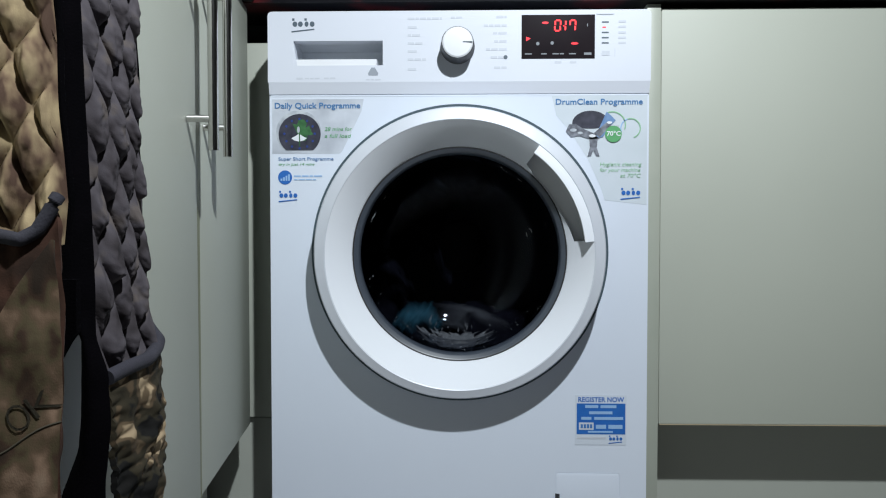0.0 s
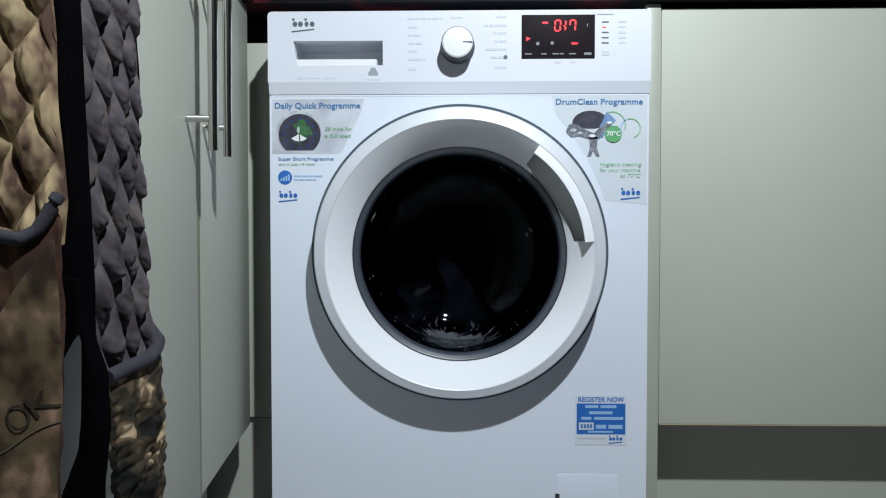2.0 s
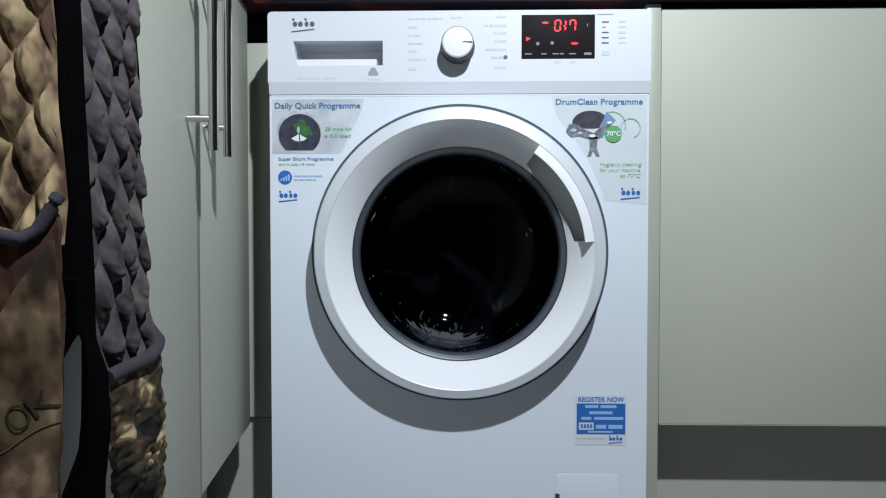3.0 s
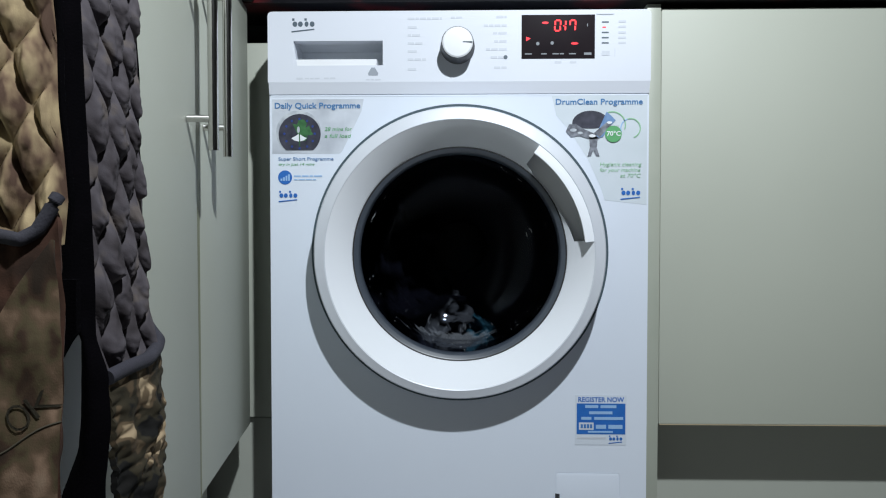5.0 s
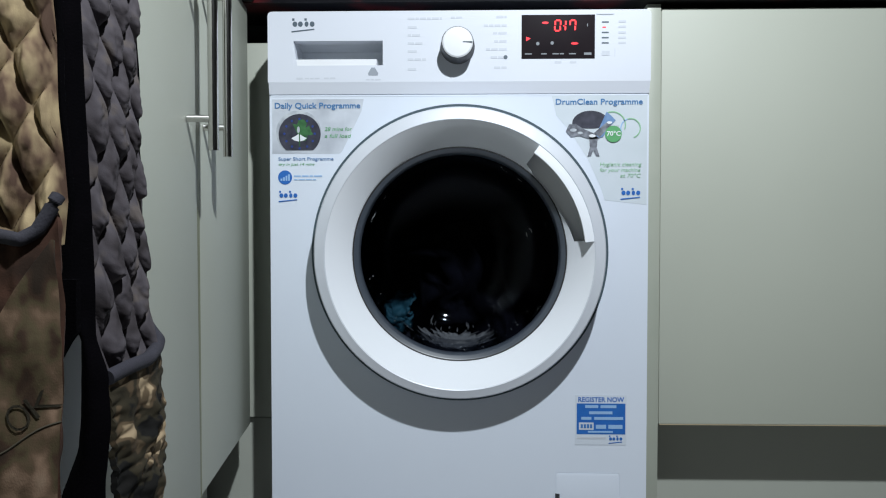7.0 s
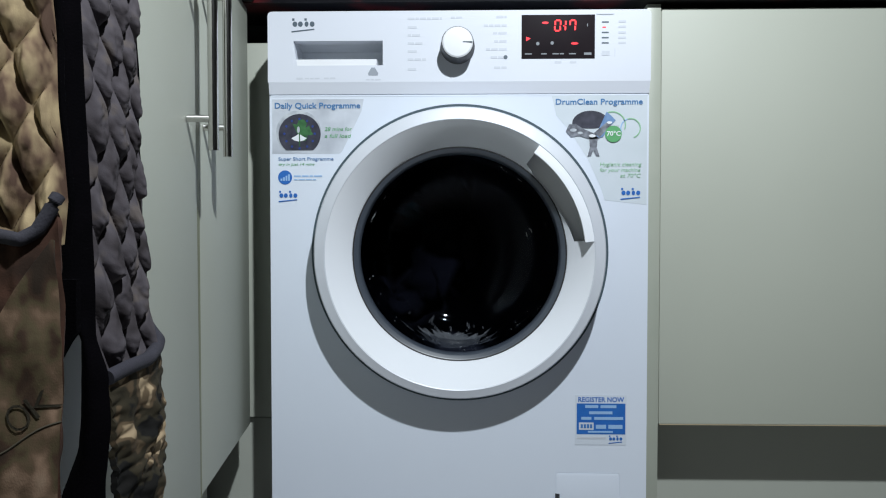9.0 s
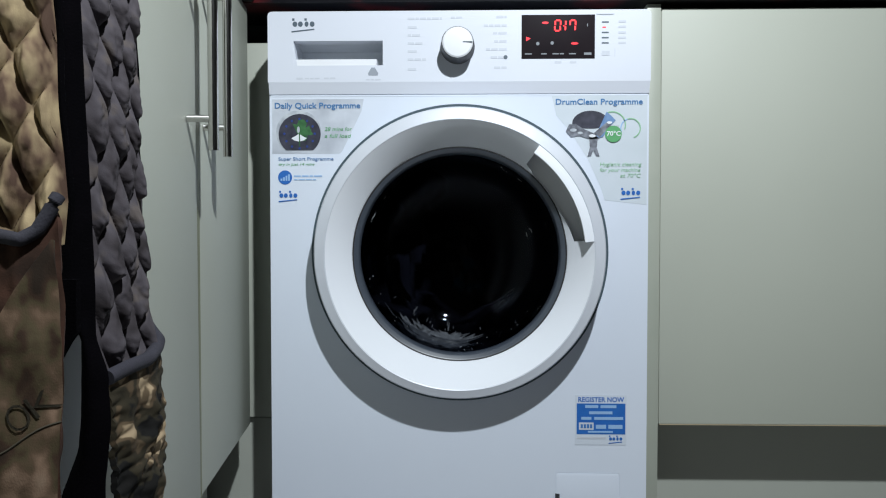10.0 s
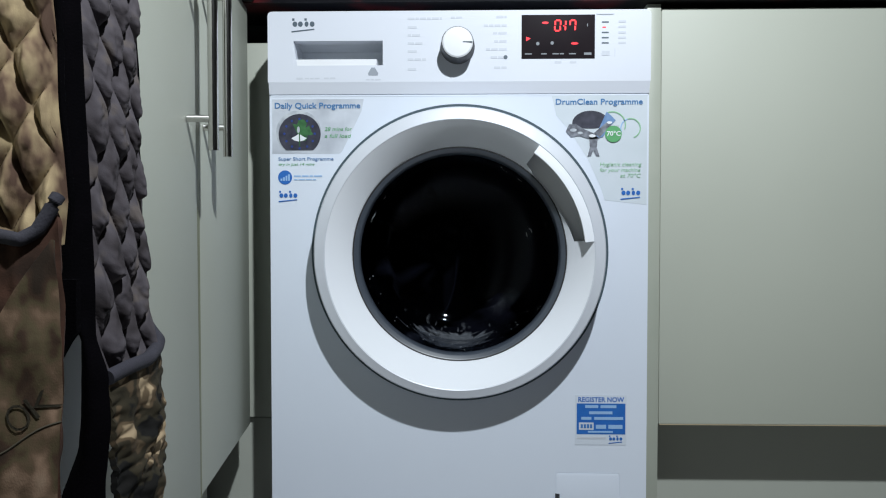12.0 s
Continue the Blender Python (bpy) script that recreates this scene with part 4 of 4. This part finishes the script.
    seam = [(-0.028 + 0.0495 * k / 24, -0.127 + 0.0245 * k / 24 + 0.0015 * math.sin(k * 0.4)) for k in range(25)]
    part("stitched_seam", tube([(x, surface(x, z), z) for x, z in seam], 0.0006, 6), INK_CLOTH, fl)
    part("back_fold", prism([(-0.004, -0.030), (0.0150, -0.030), (0.0148, -0.0600), (0.0105, -0.0655), (0.0060, -0.0735), (0.0036, -0.0775), (-0.004, -0.0775)], 0.016, 0.021), SHADED_CLOTH, g, "turned-back corner, blackened for the shade behind the glove")
    part("hanging_loop", tube([(-0.006, 0.0, 0.315), (-0.014, 0.0, 0.345), (-0.028, 0.0, 0.357)], 0.002, 8), BINDING, g)
    return g


def glove_far():
    g = tagged(empty("oven_glove", pose(-0.25, 0.55, 0.5)), "grey quilted oven glove with camouflage pocket and dark binding", "oven glove", "oven gloves by the cabinet")
    near = [(-0.13, 0.0062, 0), (-0.036, 0.0057, 0), (0.0, 0.0045, 0), (0.15, -0.0017, 0), (0.32, -0.004, 0)]
    far = [(-0.13, 0.0060, 0), (-0.075, 0.0050, 0), (-0.044, 0.0030, 0), (0.045, 0.0015, 0), (0.178, -0.0025, 0), (0.32, -0.005, 0)]
    def lining(u, v):
        z = -0.115 + 0.42 * v
        x = line(near, z)[0] * (1 - u) + line(far, z)[0] * u + 0.003 * math.sin(math.pi * u)
        y = -0.046 + 0.096 * u
        q = noise.noise_vector(Vector((y * 30, z * 24, 6))) * 0.13
        p = pillow(y / 0.028 + 0.1 + q.x, z / 0.0600 + 0.25 + q.y, 0.5) * min(1, (1 - u) * 8) * min(1, u * 9)
        h = 0.0100 * p + 0.0044 * p * noise.noise(Vector((y * 120, z * 60, 5))) + 0.0012 * p * noise.noise(Vector((y * 300, z * 200, 2)))
        n = 0.003 * noise.noise(Vector((u * 3, v * 8, 8)))
        return (x + h + n - 0.005, y - 0.2 * h, z - 0.8 * h)
    part("lining", sheet(lining, 110, 380, 0.004), QUILT_GREY, g, "grey diamond-quilted lining", smooth=70)
    lip = [(0.0, 0.013, -0.045, -0.1015), (0.25, 0.0168, -0.020, -0.0985), (0.5, 0.0176, 0.010, -0.0985), (0.8, 0.0140, 0.035, -0.0945), (1.0, 0.0085, 0.055, -0.0900)]
    def pocket(u, v):
        a = line(lip, u)
        low = (0.0108 + 0.003 * math.sin(math.pi * u) - 0.0064 * u, -0.040 + 0.090 * u, -0.26)
        k = v
        w = 0.8 * noise.noise(Vector((u * 4, v * 8, 2))) + 0.5 * noise.noise(Vector((u * 8, v * 17, 5))) + 0.9 * abs(noise.noise(Vector((u * 3, v * 20, 7))))
        bulge = 0.006 * math.sin(math.pi * k) + 0.0055 * w * min(1, 4 * (1 - k) + 0.1)
        p = [low[i] + (a[i] - low[i]) * k for i in range(3)]
        return (p[0] + bulge, p[1], p[2] - 0.004)
    part("pocket", sheet(pocket, 70, 130, 0.004), CAMO, g, "camouflage cotton hand pocket", smooth=60)
    rim = [Vector(line(lip, k / 40)) for k in range(41)]
    rim += [rim[-1] + Vector((-0.0155 * k, 0.004 + 0.010 * k - 0.004, 0.013 * k * k)) for k in (0.25, 0.5, 0.75, 1.0)]
    for _ in range(4):
        rim = [rim[0]] + [(rim[i - 1] + rim[i] * 2 + rim[i + 1]) / 4 for i in range(1, len(rim) - 1)] + [rim[-1]]
    part("hem_binding", tube(rim, 0.0052, 16), BINDING, g, "dark rolled binding")
    part("edge_binding", tube([Vector(lining(1.0, v / 40)) + Vector((-0.001, 0.001, 0)) for v in range(41)], 0.0022, 10), SHADED_CLOTH, g, "dark rolled binding")
    # side fold turned to the viewer, its black standing for shade between the gloves
    left = [(-0.20, -0.019, 0), (-0.177, -0.0150, 0), (-0.166, -0.0105, 0), (-0.147, -0.0033, 0), (-0.125, -0.0016, 0), (-0.104, -0.0012, 0), (-0.074, -0.0008, 0), (-0.068, -0.004, 0), (-0.060, -0.020, 0), (0.4, -0.024, 0)]
    right = [(-0.20, 0.0140, 0), (-0.166, 0.0145, 0), (-0.135, 0.0184, 0), (-0.0975, 0.0172, 0), (-0.073, 0.0092, 0), (-0.039, 0.0090, 0), (0.0, 0.0078, 0), (0.074, 0.0045, 0), (0.148, 0.0020, 0), (0.4, -0.003, 0)]
    def fold(u, v):
        z = -0.20 + 0.50 * v
        l, r = line(left, z)[0], line(right, z)[0]
        return (l + (r - l) * u + 0.0006 * noise.noise(Vector((u, v * 30, 3))), -0.052 - 0.008 * math.sin(math.pi * u), z)
    part("side_fold", sheet(fold, 16, 120, 0.006), SHADED_CLOTH, g, "cloth side fold, blackened for the shade between the gloves", smooth=60)
    part("hanging_loop", tube([(-0.002, 0.0, 0.30), (-0.010, 0.0, 0.335), (-0.026, 0.0, 0.357)], 0.002, 8), BINDING, g)
    return g


glove_near(), glove_far()


# ---- motion ----
def circle_place(across, up, depth):
    """A spot in the drum, from its place as seen through the front and its depth behind it."""
    k = 1 + depth / MY
    return (MX + across) * k, MY + depth, 0.5 + (up - 0.5) * k


def tumble(ob, spots, depth, spin, front=((0.0, 12.0),)):
    """Keys a cloth through its spots; outside the spans named front it tumbles deeper in the drum."""
    rows = []
    for i, (t, x, z) in enumerate(spots):
        inward = max(0.0, 1 - math.hypot(x, z - CZ) / 0.14)
        deep = depth + 0.11 * inward + (0.0 if any(a <= t <= b for a, b in front) else 0.11)
        X, Y, Z = circle_place(x, z, min(deep, 0.315))
        rows.append((t, pose(X, Y, Z, spin * 0.3 * i, 0 + spin * i, 15 * math.sin(i))))
    walk(ob, rows)


def motions():
    rate = 300.0
    rows = []
    for i in range(61):
        t = i * 0.2
        rows.append((t, pose(CX, 0, CZ, 0, t * rate, 0)))
    walk(drum, rows)
    tumble(teal, [(0, -0.063, 0.358), (0.2, -0.020, 0.436), (0.35, -0.076, 0.350), (0.6, -0.143, 0.412), (0.8, -0.107, 0.518), (1, -0.019, 0.501), (1.2, -0.019, 0.358), (1.45, -0.129, 0.394), (1.7, -0.134, 0.483), (1.9, -0.045, 0.536), (2.1, 0.017, 0.394), (2.3, -0.054, 0.332), (2.5, -0.143, 0.394), (2.8, -0.107, 0.501), (3.1, 0.008, 0.474), (3.4, -0.045, 0.350), (3.7, -0.143, 0.412), (4, -0.098, 0.518), (4.3, 0.017, 0.438), (4.6, -0.045, 0.345), (4.8, -0.085, 0.412), (4.9, -0.010, 0.358), (5.1, 0.026, 0.332), (5.3, -0.098, 0.350), (5.5, -0.152, 0.447), (5.7, -0.036, 0.461), (5.9, -0.073, 0.366), (6, -0.074, 0.363), (6.1, -0.032, 0.358), (6.2, -0.108, 0.379), (6.3, -0.128, 0.402), (6.5, -0.016, 0.420), (6.65, -0.010, 0.358), (6.8, -0.054, 0.345), (7, -0.100, 0.369), (7.1, -0.105, 0.380), (7.2, -0.130, 0.421), (7.4, -0.143, 0.501), (7.7, -0.036, 0.527), (8, 0.008, 0.367), (8.3, -0.081, 0.350), (8.6, -0.152, 0.438), (8.9, -0.098, 0.527), (9.2, -0.010, 0.438), (9.4, -0.019, 0.341), (9.6, -0.107, 0.358), (9.8, -0.143, 0.465), (10, 0.012, 0.424), (10.2, -0.051, 0.361), (10.4, -0.100, 0.393), (10.6, -0.107, 0.509), (10.8, -0.027, 0.421), (11, -0.056, 0.366), (11.2, -0.125, 0.412), (11.4, -0.042, 0.453), (11.5, -0.066, 0.363), (11.6, -0.092, 0.383), (11.8, -0.147, 0.456), (12, -0.098, 0.527)], 0.185, 40, ((0.0, 0.4), (1.3, 1.5), (5.8, 6.2), (10.05, 10.45), (10.9, 11.65)))
    tumble(white, [(0, 0.017, 0.358), (0.1, -0.111, 0.388), (0.3, -0.034, 0.349), (0.5, 0.008, 0.474), (0.7, -0.010, 0.332), (0.9, -0.019, 0.332), (1.1, -0.010, 0.429), (1.3, -0.001, 0.412), (1.5, -0.010, 0.332), (1.6, -0.067, 0.351), (1.7, -0.095, 0.365), (1.8, -0.060, 0.333), (1.9, -0.002, 0.428), (2.1, -0.098, 0.358), (2.3, -0.010, 0.465), (2.4, 0.004, 0.421), (2.5, -0.045, 0.399), (2.6, -0.054, 0.407), (2.8, -0.082, 0.355), (2.95, -0.045, 0.429), (3.1, -0.010, 0.474), (3.4, -0.010, 0.350), (3.7, -0.098, 0.358), (4, -0.152, 0.465), (4.3, -0.027, 0.501), (4.6, 0.017, 0.358), (4.8, -0.063, 0.332), (5, -0.010, 0.339), (5.1, -0.029, 0.335), (5.2, -0.023, 0.330), (5.4, -0.081, 0.345), (5.6, -0.152, 0.429), (5.8, -0.098, 0.509), (6, -0.010, 0.483), (6.2, 0.026, 0.358), (6.4, -0.045, 0.332), (6.6, -0.010, 0.429), (6.8, 0.017, 0.332), (7, 0.008, 0.332), (7.2, -0.027, 0.412), (7.6, -0.098, 0.358), (8, -0.143, 0.474), (8.4, -0.027, 0.501), (8.7, 0.008, 0.367), (8.9, -0.098, 0.376), (9.1, -0.010, 0.474), (9.3, -0.085, 0.358), (9.5, -0.072, 0.345), (9.7, -0.107, 0.429), (9.9, -0.019, 0.465), (10.2, 0.017, 0.350), (10.5, -0.081, 0.341), (10.8, -0.143, 0.456), (11, -0.010, 0.474), (11.2, -0.063, 0.412), (11.5, 0.008, 0.341), (11.8, -0.085, 0.350), (12, -0.152, 0.429)], 0.19, -35, ((0.0, 0.4), (1.45, 1.95), (2.35, 2.9), (4.9, 5.5)))
    for k, ob in enumerate(foam):
        rng = random.Random(30 + k)
        walk(ob, [(i * 0.2, pose(MX + CX, MY, CZ - SINK, 0, rng.gauss(0, 2.5 + 4 * k), 0)) for i in range(61)])
    # dark garments ride up one side, fall through the middle and are carried on
    for n, ob in enumerate(darks):
        rows, period = [], 1.15 + 0.07 * n
        for i in range(121):
            t = i * 0.1
            f = (t / period + n / 4) % 1.0
            if f < 0.6:
                a = radians(-70 - 150 * f / 0.6)
                r = 0.155
                x, z = r * math.cos(a), r * math.sin(a)
            else:
                k = (f - 0.6) / 0.4
                a0, a1 = radians(-220), radians(-70)
                x = 0.155 * (math.cos(a0) * (1 - k) + math.cos(a1) * k)
                z = 0.155 * (math.sin(a0) * (1 - k * k) + math.sin(a1) * k * k)
            rows.append((t, pose(MX + CX + x, MY + 0.255 + 0.02 * n, CZ + z, 10 * math.sin(t * 3 + n), (t * 170 + 90 * n), 0)))
        walk(ob, rows)


motions()
